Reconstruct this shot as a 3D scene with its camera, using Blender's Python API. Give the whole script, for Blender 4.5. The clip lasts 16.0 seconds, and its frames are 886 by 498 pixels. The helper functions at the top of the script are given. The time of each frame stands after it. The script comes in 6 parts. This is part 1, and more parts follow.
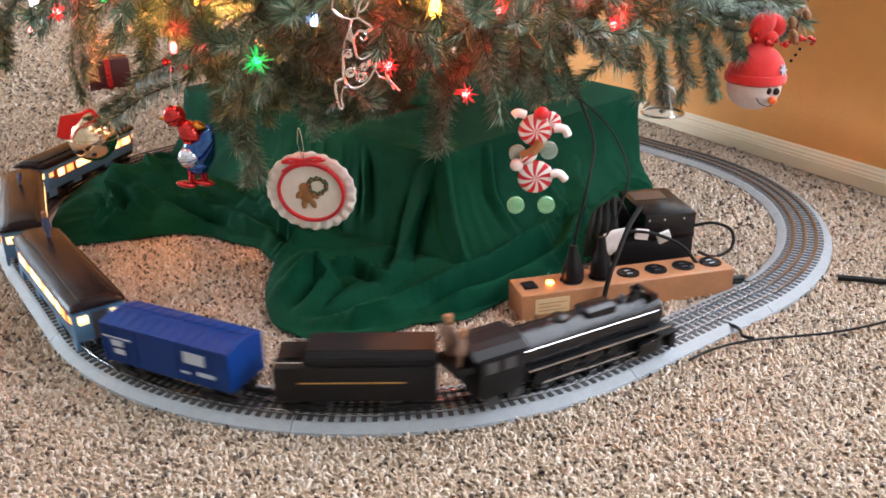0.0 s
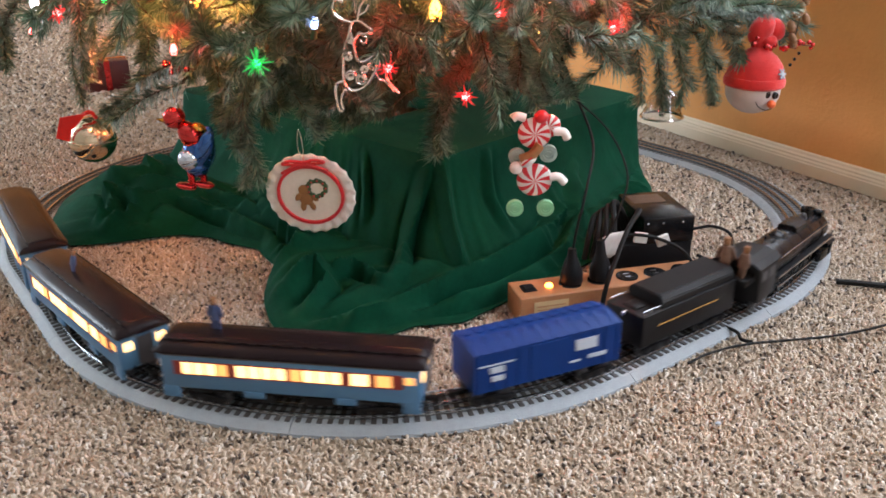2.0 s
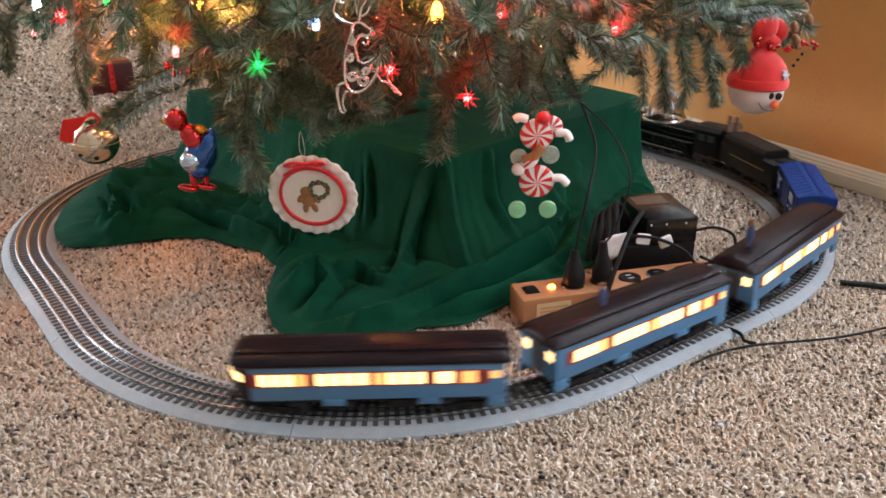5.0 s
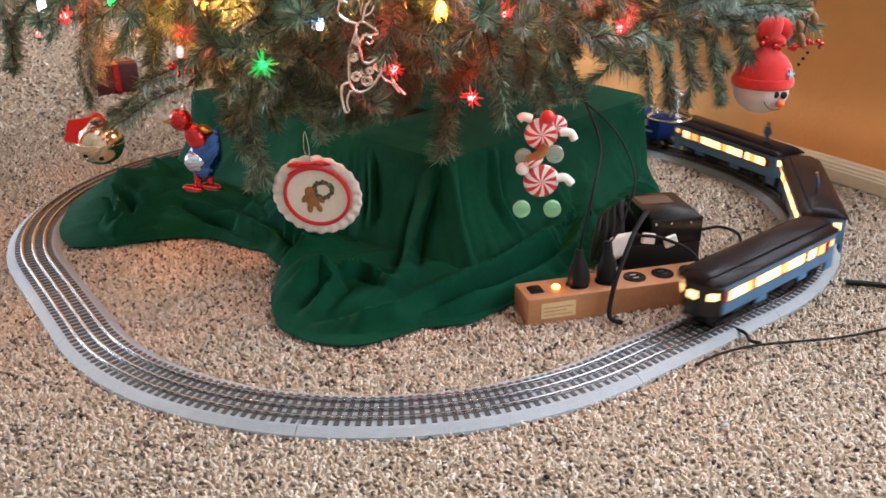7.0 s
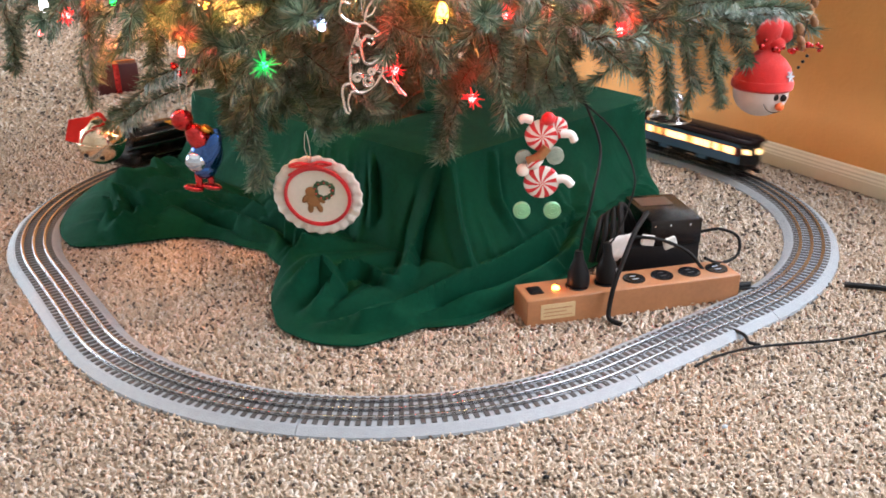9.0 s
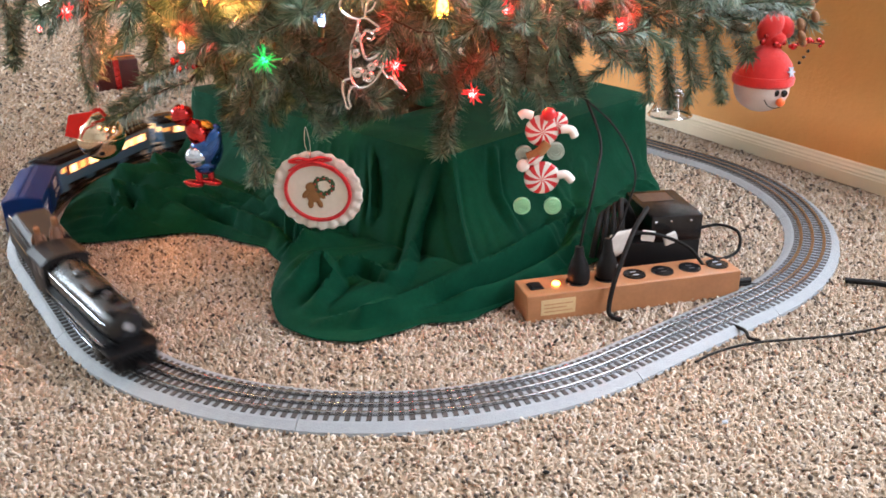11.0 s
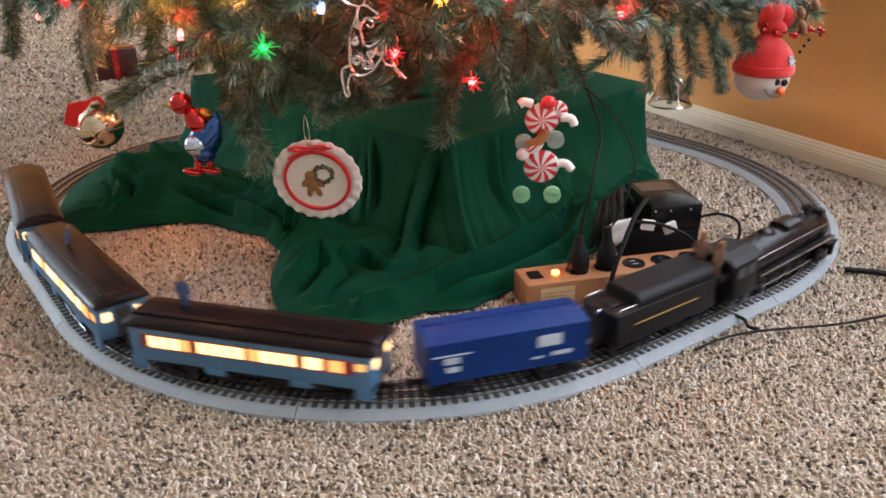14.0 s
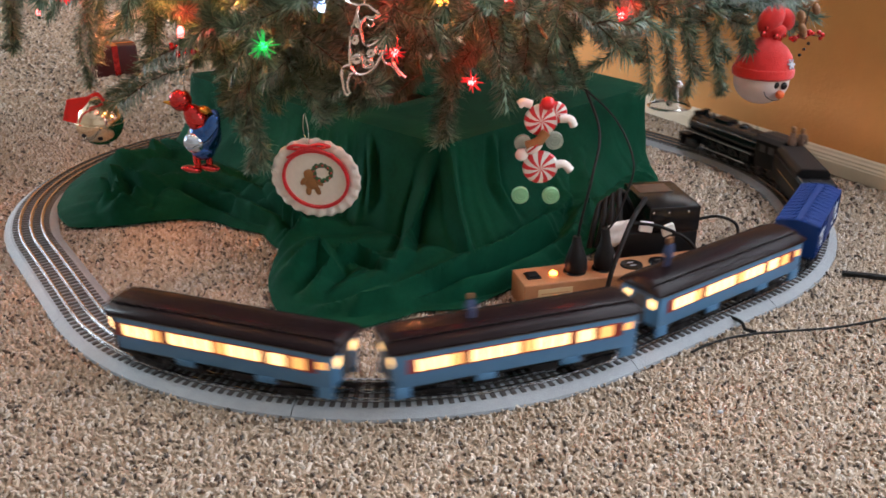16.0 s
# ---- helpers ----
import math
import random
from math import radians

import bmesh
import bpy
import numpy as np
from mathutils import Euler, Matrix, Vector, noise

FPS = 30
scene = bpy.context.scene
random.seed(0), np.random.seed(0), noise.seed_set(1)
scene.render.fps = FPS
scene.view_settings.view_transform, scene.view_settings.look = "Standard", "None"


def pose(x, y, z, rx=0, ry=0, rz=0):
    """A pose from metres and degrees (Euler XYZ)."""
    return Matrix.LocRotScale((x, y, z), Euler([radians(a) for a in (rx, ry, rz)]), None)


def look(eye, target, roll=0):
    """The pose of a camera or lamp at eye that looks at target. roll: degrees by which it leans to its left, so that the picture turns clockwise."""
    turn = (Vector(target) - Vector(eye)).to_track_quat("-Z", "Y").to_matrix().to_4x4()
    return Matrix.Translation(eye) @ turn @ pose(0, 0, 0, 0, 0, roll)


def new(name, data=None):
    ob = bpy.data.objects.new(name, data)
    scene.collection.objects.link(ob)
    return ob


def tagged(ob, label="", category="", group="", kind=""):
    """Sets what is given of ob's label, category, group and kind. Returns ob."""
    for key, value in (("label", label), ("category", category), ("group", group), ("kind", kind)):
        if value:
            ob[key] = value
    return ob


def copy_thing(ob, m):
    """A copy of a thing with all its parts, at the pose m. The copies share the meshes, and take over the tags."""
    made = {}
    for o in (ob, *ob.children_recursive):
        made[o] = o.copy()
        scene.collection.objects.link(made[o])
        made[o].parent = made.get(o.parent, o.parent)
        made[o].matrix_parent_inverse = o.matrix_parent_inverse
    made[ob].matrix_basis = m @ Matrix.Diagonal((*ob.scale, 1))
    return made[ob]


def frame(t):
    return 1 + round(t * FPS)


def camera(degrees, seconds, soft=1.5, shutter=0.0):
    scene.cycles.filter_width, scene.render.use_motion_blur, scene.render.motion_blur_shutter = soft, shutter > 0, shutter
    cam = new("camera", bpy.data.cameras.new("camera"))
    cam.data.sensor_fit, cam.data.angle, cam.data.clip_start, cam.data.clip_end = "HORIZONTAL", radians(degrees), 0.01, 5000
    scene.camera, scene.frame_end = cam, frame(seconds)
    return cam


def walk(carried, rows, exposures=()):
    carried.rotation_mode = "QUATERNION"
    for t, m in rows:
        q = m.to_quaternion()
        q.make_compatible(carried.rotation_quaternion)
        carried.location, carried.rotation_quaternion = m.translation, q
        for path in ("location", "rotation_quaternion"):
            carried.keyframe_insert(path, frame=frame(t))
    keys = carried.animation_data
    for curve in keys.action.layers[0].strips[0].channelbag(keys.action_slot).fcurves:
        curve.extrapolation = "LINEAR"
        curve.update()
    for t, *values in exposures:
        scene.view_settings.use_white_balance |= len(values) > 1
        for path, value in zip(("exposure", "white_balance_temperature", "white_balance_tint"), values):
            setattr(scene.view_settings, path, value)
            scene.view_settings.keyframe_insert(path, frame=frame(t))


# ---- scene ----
# ---------------------------------------------------------------- camera
cam = camera(55.24, 16.0, soft=1.7, shutter=1.0)
CAMERA_PATH = [
    (0, -0.0007, 0.0017, 0.5017, 66.944, 0.894, -0.844),
    (0.5, -0.0008, 0.0014, 0.5013, 66.998, 0.825, -0.834),
    (1, -0.0013, 0.0010, 0.5014, 67.043, 0.800, -0.861),
    (1.5, -0.0025, 0.0011, 0.5011, 67.110, 0.708, -0.911),
    (2, -0.0015, 0.0008, 0.5020, 67.124, 0.682, -0.860),
    (2.5, -0.0019, 0.0013, 0.5023, 67.147, 0.630, -0.869),
    (3, -0.0005, 0.0011, 0.5010, 67.251, 0.614, -0.807),
    (3.5, -0.0008, 0.0009, 0.5032, 67.191, 0.630, -0.833),
    (4, 0.0004, 0.0020, 0.5018, 67.265, 0.700, -0.765),
    (6.5, 0.0020, 0.0020, 0.5004, 67.244, 1.022, -0.387),
    (7, 0.0021, 0.0025, 0.4997, 67.297, 1.050, -0.323),
    (7.5, 0.0011, 0.0016, 0.4993, 67.356, 0.951, -0.299),
    (8, -0.0001, 0.0017, 0.5005, 67.321, 0.875, -0.327),
    (8.5, 0.0010, 0.0017, 0.4999, 67.365, 0.836, -0.265),
    (9, 0.0000, 0.0000, 0.5004, 67.366, 0.767, -0.320),
    (11.5, 0.0007, 0.0004, 0.4986, 67.020, 0.798, -0.270),
    (12, 0.0014, 0.0003, 0.4984, 66.888, 0.841, -0.244),
    (12.5, 0.0012, 0.0003, 0.4989, 66.737, 0.849, -0.253),
    (13, 0.0014, 0.0001, 0.4981, 66.658, 0.835, -0.244),
    (13.5, 0.0011, -0.0002, 0.4971, 66.590, 0.808, -0.247),
    (14, 0.0003, -0.0009, 0.4948, 66.601, 0.721, -0.299),
    (14.5, -0.0002, -0.0011, 0.4946, 66.559, 0.572, -0.279),
    (15, -0.0000, -0.0007, 0.4946, 66.573, 0.364, -0.222),
    (15.5, 0.0011, -0.0010, 0.4940, 66.629, 0.228, -0.166),
    (16, 0.0010, -0.0014, 0.4949, 66.585, 0.164, -0.161),
]
walk(cam, [(t, pose(x, y, z, rx, ry, rz)) for t, x, y, z, rx, ry, rz in CAMERA_PATH],
     exposures=[(0.0, 0.36), (1.5, 0.18), (2.0, 0.06), (3.5, -0.02), (4.2, -0.04), (6.3, 0.13), (7.0, 0.20), (9.0, 0.40), (11.3, 0.40), (12.5, 0.33), (13.5, 0.10), (14.5, -0.06), (16.0, -0.12)])

# ---------------------------------------------------------------- light
world = bpy.data.worlds.new("world")
scene.world = world
world.use_nodes = True
sky = world.node_tree.nodes.new("ShaderNodeTexSky")
sky.sky_type, sky.sun_disc = "NISHITA", False
sky.sun_elevation, sky.sun_rotation = radians(35), radians(200)
background = world.node_tree.nodes["Background"]
background.inputs["Strength"].default_value = 0.12
world.node_tree.links.new(sky.outputs[0], background.inputs["Color"])

# the room's frame: x points out through the orange wall, y runs along it
ROOM = pose(0.706, 1.535, 0, 0, 0, 27.7)
ROOM_WEST, ROOM_SOUTH, ROOM_NORTH, CEILING = -4.4, -3.4, 5.0, 2.44


def window_light(name, place, target, width, height, power, colour):
    lamp = bpy.data.lights.new(name, "AREA")
    lamp.shape, lamp.size, lamp.size_y, lamp.energy, lamp.color = "RECTANGLE", width, height, power, colour
    ob = new(name, lamp)
    ob.matrix_world = look(ROOM @ Vector(place), ROOM @ Vector(target))
    return ob


DAY = (0.82, 0.885, 1.0)
window_light("east_window_daylight", (0.03, -1.08, 1.16), (-2.0, -1.08, 0.9), 2.95, 1.58, 92, DAY)
window_light("west_window_daylight", (ROOM_WEST - 0.03, 3.0, 1.45), (-1.0, 1.9, 0.3), 1.7, 1.4, 180, (0.76, 0.88, 1.0))
window_light("north_window_daylight", (-3.20, ROOM_NORTH + 0.03, 1.35), (-1.6, 0.0, 0.3), 2.1, 1.6, 40, (0.70, 0.86, 1.0))


def bulb_light(place, power, colour):
    lamp = bpy.data.lights.new("bulb_light", "POINT")
    lamp.energy, lamp.color, lamp.shadow_soft_size = power, colour, 0.012
    new("bulb_light", lamp).location = place


# the glow of the string of lights inside the tree
# the five inner orange lamps are added without bulbs of their own
for place, power, colour in (((-0.24, 1.10, 0.42), 5.6, (1.0, 0.40, 0.12)), ((0.03, 1.07, 0.41), 6.2, (1.0, 0.40, 0.11)),
                             ((-0.42, 1.25, 0.40), 3.2, (1.0, 0.24, 0.10)), ((0.22, 1.25, 0.38), 3.6, (1.0, 0.34, 0.09)),
                             ((-0.10, 1.22, 0.34), 3.6, (1.0, 0.30, 0.10)), ((0.035, 0.945, 0.305), 0.2, (1.0, 0.03, 0.02)), ((-0.054, 0.97, 0.338), 0.22, (1.0, 0.03, 0.02)), ((0.068, 0.95, 0.395), 0.22, (1.0, 0.03, 0.02)),
                             ((-0.453, 1.075, 0.387), 0.22, (1.0, 0.03, 0.02)), ((0.226, 1.095, 0.358), 0.4, (1.0, 0.03, 0.02)), ((-0.307, 1.035, 0.345), 0.15, (1.0, 0.03, 0.02)),
                             # three lamps above view, added to warm the front boughs and carpet
                             ((-0.20, 0.93, 0.54), 0.6, (1.0, 0.42, 0.13)), ((0.10, 0.92, 0.55), 0.7, (1.0, 0.42, 0.13)), ((-0.42, 1.02, 0.52), 0.9, (1.0, 0.38, 0.12))):
    bulb_light(place, power, colour)

# ---------------------------------------------------------------- materials


def material(name, rgb, rough=0.6, metal=0.0, spread=0.0, scale=40.0, bump=0.0, bump_scale=None, coat=0.0, random_value=0.0, sheen=0.0, specular=0.5):
    """Principled surface: the colour wavers at two scales, with a fine relief."""
    m = bpy.data.materials.new(name)
    m.use_nodes = True
    n, l = m.node_tree.nodes, m.node_tree.links
    b = n["Principled BSDF"]
    b.inputs["Roughness"].default_value, b.inputs["Metallic"].default_value = rough, metal
    b.inputs["Specular IOR Level"].default_value = specular
    b.inputs["Coat Weight"].default_value, b.inputs["Sheen Weight"].default_value = coat, sheen
    b.inputs["Base Color"].default_value = (*rgb, 1)
    at = n.new("ShaderNodeTexCoord").outputs["Object"]
    if spread:
        total = None
        for k, w in ((1.0, 0.6), (6.0, 0.4)):
            t = n.new("ShaderNodeTexNoise")
            t.inputs["Scale"].default_value, t.inputs["Detail"].default_value = scale * k, 4
            l.new(at, t.inputs["Vector"])
            s = n.new("ShaderNodeMath")
            s.operation = "MULTIPLY_ADD"
            l.new(t.outputs["Fac"], s.inputs[0])
            s.inputs[1].default_value = w
            if total is None:
                s.inputs[2].default_value = 0
            else:
                l.new(total, s.inputs[2])
            total = s.outputs[0]
        r = n.new("ShaderNodeMapRange")
        r.inputs["From Min"].default_value, r.inputs["From Max"].default_value = 0.3, 0.7
        r.inputs["To Min"].default_value, r.inputs["To Max"].default_value = 1 - spread, 1 + spread
        l.new(total, r.inputs["Value"])
        h = n.new("ShaderNodeHueSaturation")
        h.inputs["Color"].default_value = (*rgb, 1)
        value = r.outputs[0]
        if random_value:
            info = n.new("ShaderNodeObjectInfo")
            rr = n.new("ShaderNodeMapRange")
            rr.inputs["To Min"].default_value, rr.inputs["To Max"].default_value = 1 - random_value, 1 + random_value
            l.new(info.outputs["Random"], rr.inputs["Value"])
            mm = n.new("ShaderNodeMath")
            mm.operation = "MULTIPLY"
            l.new(value, mm.inputs[0]), l.new(rr.outputs[0], mm.inputs[1])
            value = mm.outputs[0]
        l.new(value, h.inputs["Value"])
        l.new(h.outputs[0], b.inputs["Base Color"])
    if bump:
        t = n.new("ShaderNodeTexNoise")
        t.inputs["Scale"].default_value, t.inputs["Detail"].default_value = bump_scale or scale * 5, 5
        l.new(at, t.inputs["Vector"])
        u = n.new("ShaderNodeBump")
        u.inputs["Strength"].default_value, u.inputs["Distance"].default_value = bump, 0.002
        l.new(t.outputs["Fac"], u.inputs["Height"])
        l.new(u.outputs[0], b.inputs["Normal"])
    return m


def glow(name, rgb, strength, base=None):
    m = bpy.data.materials.new(name)
    m.use_nodes = True
    b = m.node_tree.nodes["Principled BSDF"]
    b.inputs["Base Color"].default_value = (*(base or rgb), 1)
    b.inputs["Roughness"].default_value = 0.3
    b.inputs["Emission Color"].default_value, b.inputs["Emission Strength"].default_value = (*rgb, 1), strength
    return m


def island_ramp(name, stops, rough=0.8, sheen=0.0, translucent=0.0):
    """Each loose piece takes its own colour from the ramp."""
    m = bpy.data.materials.new(name)
    m.use_nodes = True
    n, l = m.node_tree.nodes, m.node_tree.links
    b = n["Principled BSDF"]
    b.inputs["Roughness"].default_value, b.inputs["Sheen Weight"].default_value = rough, sheen
    g, r = n.new("ShaderNodeNewGeometry"), n.new("ShaderNodeValToRGB")
    l.new(g.outputs["Random Per Island"], r.inputs[0])
    while len(r.color_ramp.elements) < len(stops):
        r.color_ramp.elements.new(0.5)
    for e, (p, c) in zip(r.color_ramp.elements, stops):
        e.position, e.color = p, (*c, 1)
    l.new(r.outputs[0], b.inputs["Base Color"])
    return m


M = dict(
    carpet_base=material("carpet_backing", (0.34, 0.265, 0.195), 0.95, spread=0.35, scale=60, bump=0.6, bump_scale=300),
    pile=island_ramp("carpet_pile", [(0.0, (0.04, 0.03, 0.024)), (0.08, (0.11, 0.075, 0.052)), (0.13, (0.27, 0.19, 0.13)), (0.20, (0.41, 0.315, 0.228)),
                                     (0.55, (0.465, 0.364, 0.268)), (0.78, (0.53, 0.428, 0.332)), (0.93, (0.61, 0.532, 0.448)), (1.0, (0.48, 0.42, 0.37))], 0.9, 0.2),
    wall=material("orange_wall_paint", (0.72, 0.335, 0.105), 0.7, spread=0.06, scale=4, bump=0.5, bump_scale=120),
    plaster=material("white_plaster", (0.78, 0.76, 0.72), 0.85, spread=0.03, scale=3, bump=0.3, bump_scale=80),
    beige=material("beige_wall_paint", (0.52, 0.47, 0.40), 0.75, spread=0.05, scale=4, bump=0.4, bump_scale=120),
    trim=material("cream_painted_trim", (0.72, 0.61, 0.46), 0.45, spread=0.05, scale=8, bump=0.1),
    cloth=material("green_cotton", (0.0015, 0.040, 0.020), 0.85, spread=0.25, scale=25, bump=0.25, bump_scale=900, specular=0.08),
    roadbed=material("grey_plastic_roadbed", (0.28, 0.31, 0.335), 0.55, spread=0.10, scale=90, bump=0.5, bump_scale=700),
    tie=material("dark_brown_tie", (0.055, 0.05, 0.048), 0.7, spread=0.2, scale=200, bump=0.4),
    rail=material("nickel_rail", (0.46, 0.47, 0.49), 0.20, 1.0, spread=0.08, scale=60),
    black=material("black_plastic", (0.007, 0.007, 0.008), 0.42, spread=0.2, scale=60, bump=0.08, specular=0.20),
    black_gloss=material("black_painted_metal", (0.006, 0.006, 0.007), 0.26, spread=0.2, scale=50, specular=0.4),
    rubber=material("black_rubber", (0.008, 0.008, 0.008), 0.65, spread=0.2, scale=60, specular=0.2),
    dark_grey=material("dark_grey_paint", (0.05, 0.05, 0.055), 0.35, spread=0.12, scale=60),
    roof=material("brown_black_roof", (0.010, 0.006, 0.007), 0.26, spread=0.25, scale=60, bump=0.05, specular=0.10),
    coach_blue=material("pale_blue_paint", (0.060, 0.17, 0.31), 0.4, spread=0.08, scale=50, coat=0.2),
    band_red=material("dark_red_paint", (0.24, 0.02, 0.015), 0.4, spread=0.1, scale=50),
    box_blue=material("royal_blue_paint", (0.003, 0.027, 0.14), 0.42, spread=0.08, scale=50, specular=0.16),
    white=material("white_print", (0.40, 0.45, 0.52), 0.5, spread=0.05),
    gold_print=material("gold_print", (0.35, 0.19, 0.05), 0.4, spread=0.1),
    steel=material("bright_steel", (0.6, 0.6, 0.62), 0.25, 1.0, spread=0.1),
    lit=glow("lit_window", (1.0, 0.60, 0.25), 2.5, (0.8, 0.6, 0.3)),
    lit_dim=glow("dim_lit_window", (1.0, 0.42, 0.11), 1.15, (0.8, 0.5, 0.2)),
    wood=material("varnished_strip_wood", (0.35, 0.155, 0.068), 0.4, spread=0.18, scale=30, bump=0.1, coat=0.2),
    label=material("pale_tan_label", (0.55, 0.40, 0.22), 0.5, spread=0.1, scale=80),
    tape=material("white_tape", (0.75, 0.73, 0.7), 0.6, spread=0.08),
    bark=material("brown_wrapped_stem", (0.09, 0.055, 0.03), 0.85, spread=0.3, scale=90, bump=0.5),
    needle=island_ramp("fir_needles", [(0.0, (0.032, 0.068, 0.038)), (0.4, (0.085, 0.145, 0.09)), (0.78, (0.18, 0.26, 0.18)), (0.90, (0.22, 0.20, 0.12)), (1.0, (0.38, 0.46, 0.38))], 0.38),
    red_felt=material("red_felt", (0.62, 0.012, 0.010), 0.85, spread=0.15, scale=120, bump=0.6, sheen=0.3),
    red_gloss=material("red_glass_paint", (0.55, 0.008, 0.01), 0.06, 0.85, spread=0.1, coat=1.0),
    blue_gloss=material("blue_glass_paint", (0.02, 0.11, 0.40), 0.08, 0.9, spread=0.1, coat=1.0),
    highlight_gloss=material("silvery_highlight_paint", (0.55, 0.68, 0.85), 0.12, 0.9, spread=0.1, coat=0.6),
    gold_gloss=material("gold_glass_paint", (0.7, 0.36, 0.06), 0.12, 0.9, spread=0.1),
    bell=material("champagne_metal", (0.76, 0.66, 0.50), 0.16, 1.0, spread=0.08),
    silver=material("silver_wire", (0.86, 0.85, 0.83), 0.2, 1.0, spread=0.05),
    face=material("white_satin_ball", (0.62, 0.52, 0.49), 0.3, spread=0.08, coat=0.3),
    lace=material("white_lace", (0.86, 0.82, 0.77), 0.85, spread=0.06, scale=150, bump=0.7, bump_scale=500),
    linen=material("cream_linen", (0.84, 0.79, 0.70), 0.85, spread=0.05, scale=200, bump=0.5, bump_scale=900),
    candy_red=material("candy_red", (0.62, 0.02, 0.03), 0.3, spread=0.1, coat=0.4),
    candy_white=material("candy_white", (0.80, 0.76, 0.72), 0.35, spread=0.05, coat=0.4),
    candy_green=material("mint_green", (0.28, 0.62, 0.36), 0.4, spread=0.08, coat=0.3),
    candy_grey=material("grey_green_swirl", (0.33, 0.42, 0.36), 0.4, spread=0.15, scale=200, coat=0.3),
    ginger=material("gingerbread_brown", (0.30, 0.14, 0.05), 0.8, spread=0.15, scale=150),
    wreath=material("wreath_green", (0.05, 0.11, 0.05), 0.8, spread=0.3, scale=200),
    orange=material("orange_nose", (0.8, 0.13, 0.03), 0.4, spread=0.1),
    figure=material("painted_dark_blue_figurine", (0.03, 0.05, 0.12), 0.6, spread=0.2, scale=150),
    figure_brown=material("painted_brown_figurine", (0.16, 0.09, 0.06), 0.6, spread=0.3, scale=150),
    gift=material("dark_red_wrap", (0.06, 0.006, 0.008), 0.4, spread=0.2, scale=20),
    pod=material("brown_dried_pod", (0.22, 0.10, 0.04), 0.7, spread=0.3, scale=120, bump=0.4),
)
glass = bpy.data.materials.new("clear_glass")
glass.use_nodes = True
glass.node_tree.nodes["Principled BSDF"].inputs["Transmission Weight"].default_value = 1.0
glass.node_tree.nodes["Principled BSDF"].inputs["Roughness"].default_value = 0.05
M["glass"] = glass

# ---------------------------------------------------------------- mesh helpers


def finish(name, bm, mats, parent=None, label="", smooth=False):
    me = bpy.data.meshes.new(name)
    bm.to_mesh(me)
    bm.free()
    for m in (mats if isinstance(mats, (list, tuple)) else [mats]):
        me.materials.append(m)
    if smooth:
        me.polygons.foreach_set("use_smooth", [True] * len(me.polygons))
        me.set_sharp_from_angle(angle=radians(38))
    ob = new(name, me)
    if parent:
        ob.parent = parent
    if label:
        tagged(ob, label)
    return ob


def part(name, bm, mat, parent, label="", smooth=True):
    return finish(name, bm, mat, parent, label, smooth)


def thing(name, label, category, group="", m=None):
    ob = tagged(new(name), label, category, group)
    ob.empty_display_size = 0.02
    if m is not None:
        ob.matrix_basis = m
    return ob


def box(bm, x0, y0, z0, x1, y1, z1, bevel=0.0, m=None, mat=0):
    tr = Matrix.Translation(((x0 + x1) / 2, (y0 + y1) / 2, (z0 + z1) / 2)) @ Matrix.Diagonal((x1 - x0, y1 - y0, z1 - z0, 1))
    vs = bmesh.ops.create_cube(bm, size=1, matrix=(m or Matrix()) @ tr)["verts"]
    es = list({e for v in vs for e in v.link_edges})
    for f in {f for v in vs for f in v.link_faces}:
        f.material_index = mat
    if bevel:
        bmesh.ops.bevel(bm, geom=es, offset=bevel, segments=2, affect="EDGES", profile=0.5)
    return bm


def cyl(bm, r0, r1, length, m, segments=20, mat=0):
    """A capped cone or cylinder along m's z, from 0 to length."""
    vs = bmesh.ops.create_cone(bm, cap_ends=True, segments=segments, radius1=r0, radius2=r1, depth=length, matrix=m @ Matrix.Translation((0, 0, length / 2)))["verts"]
    for f in {f for v in vs for f in v.link_faces}:
        f.material_index = mat
    return bm


def ball(bm, place, sx, sy=None, sz=None, turn=None, mat=0, u=20, v=12):
    m = Matrix.Translation(place) @ (turn or Matrix()) @ Matrix.Diagonal((sx, sy or sx, sz or sx, 1))
    vs = bmesh.ops.create_uvsphere(bm, u_segments=u, v_segments=v, radius=1, matrix=m)["verts"]
    for f in {f for v_ in vs for f in v_.link_faces}:
        f.material_index = mat
    return bm


def tube(bm, points, radius, segments=6, mat=0, taper=1.0):
    """A round cord through the points."""
    pts = [Vector(p) for p in points]
    rings, side = [], None
    for i, p in enumerate(pts):
        d = (pts[min(i + 1, len(pts) - 1)] - pts[max(i - 1, 0)]).normalized()
        if side is None:
            side = d.orthogonal().normalized()
        side = (side - d * side.dot(d)).normalized()
        up = d.cross(side)
        r = radius * (1 + (taper - 1) * i / max(1, len(pts) - 1))
        rings.append([bm.verts.new(p + r * (math.cos(a) * side + math.sin(a) * up)) for a in (2 * math.pi * k / segments for k in range(segments))])
    for a, b in zip(rings, rings[1:]):
        for k in range(segments):
            bm.faces.new((a[k - 1], a[k], b[k], b[k - 1])).material_index = mat
    bm.faces.new(rings[0][::-1]).material_index = mat
    bm.faces.new(rings[-1]).material_index = mat
    return bm


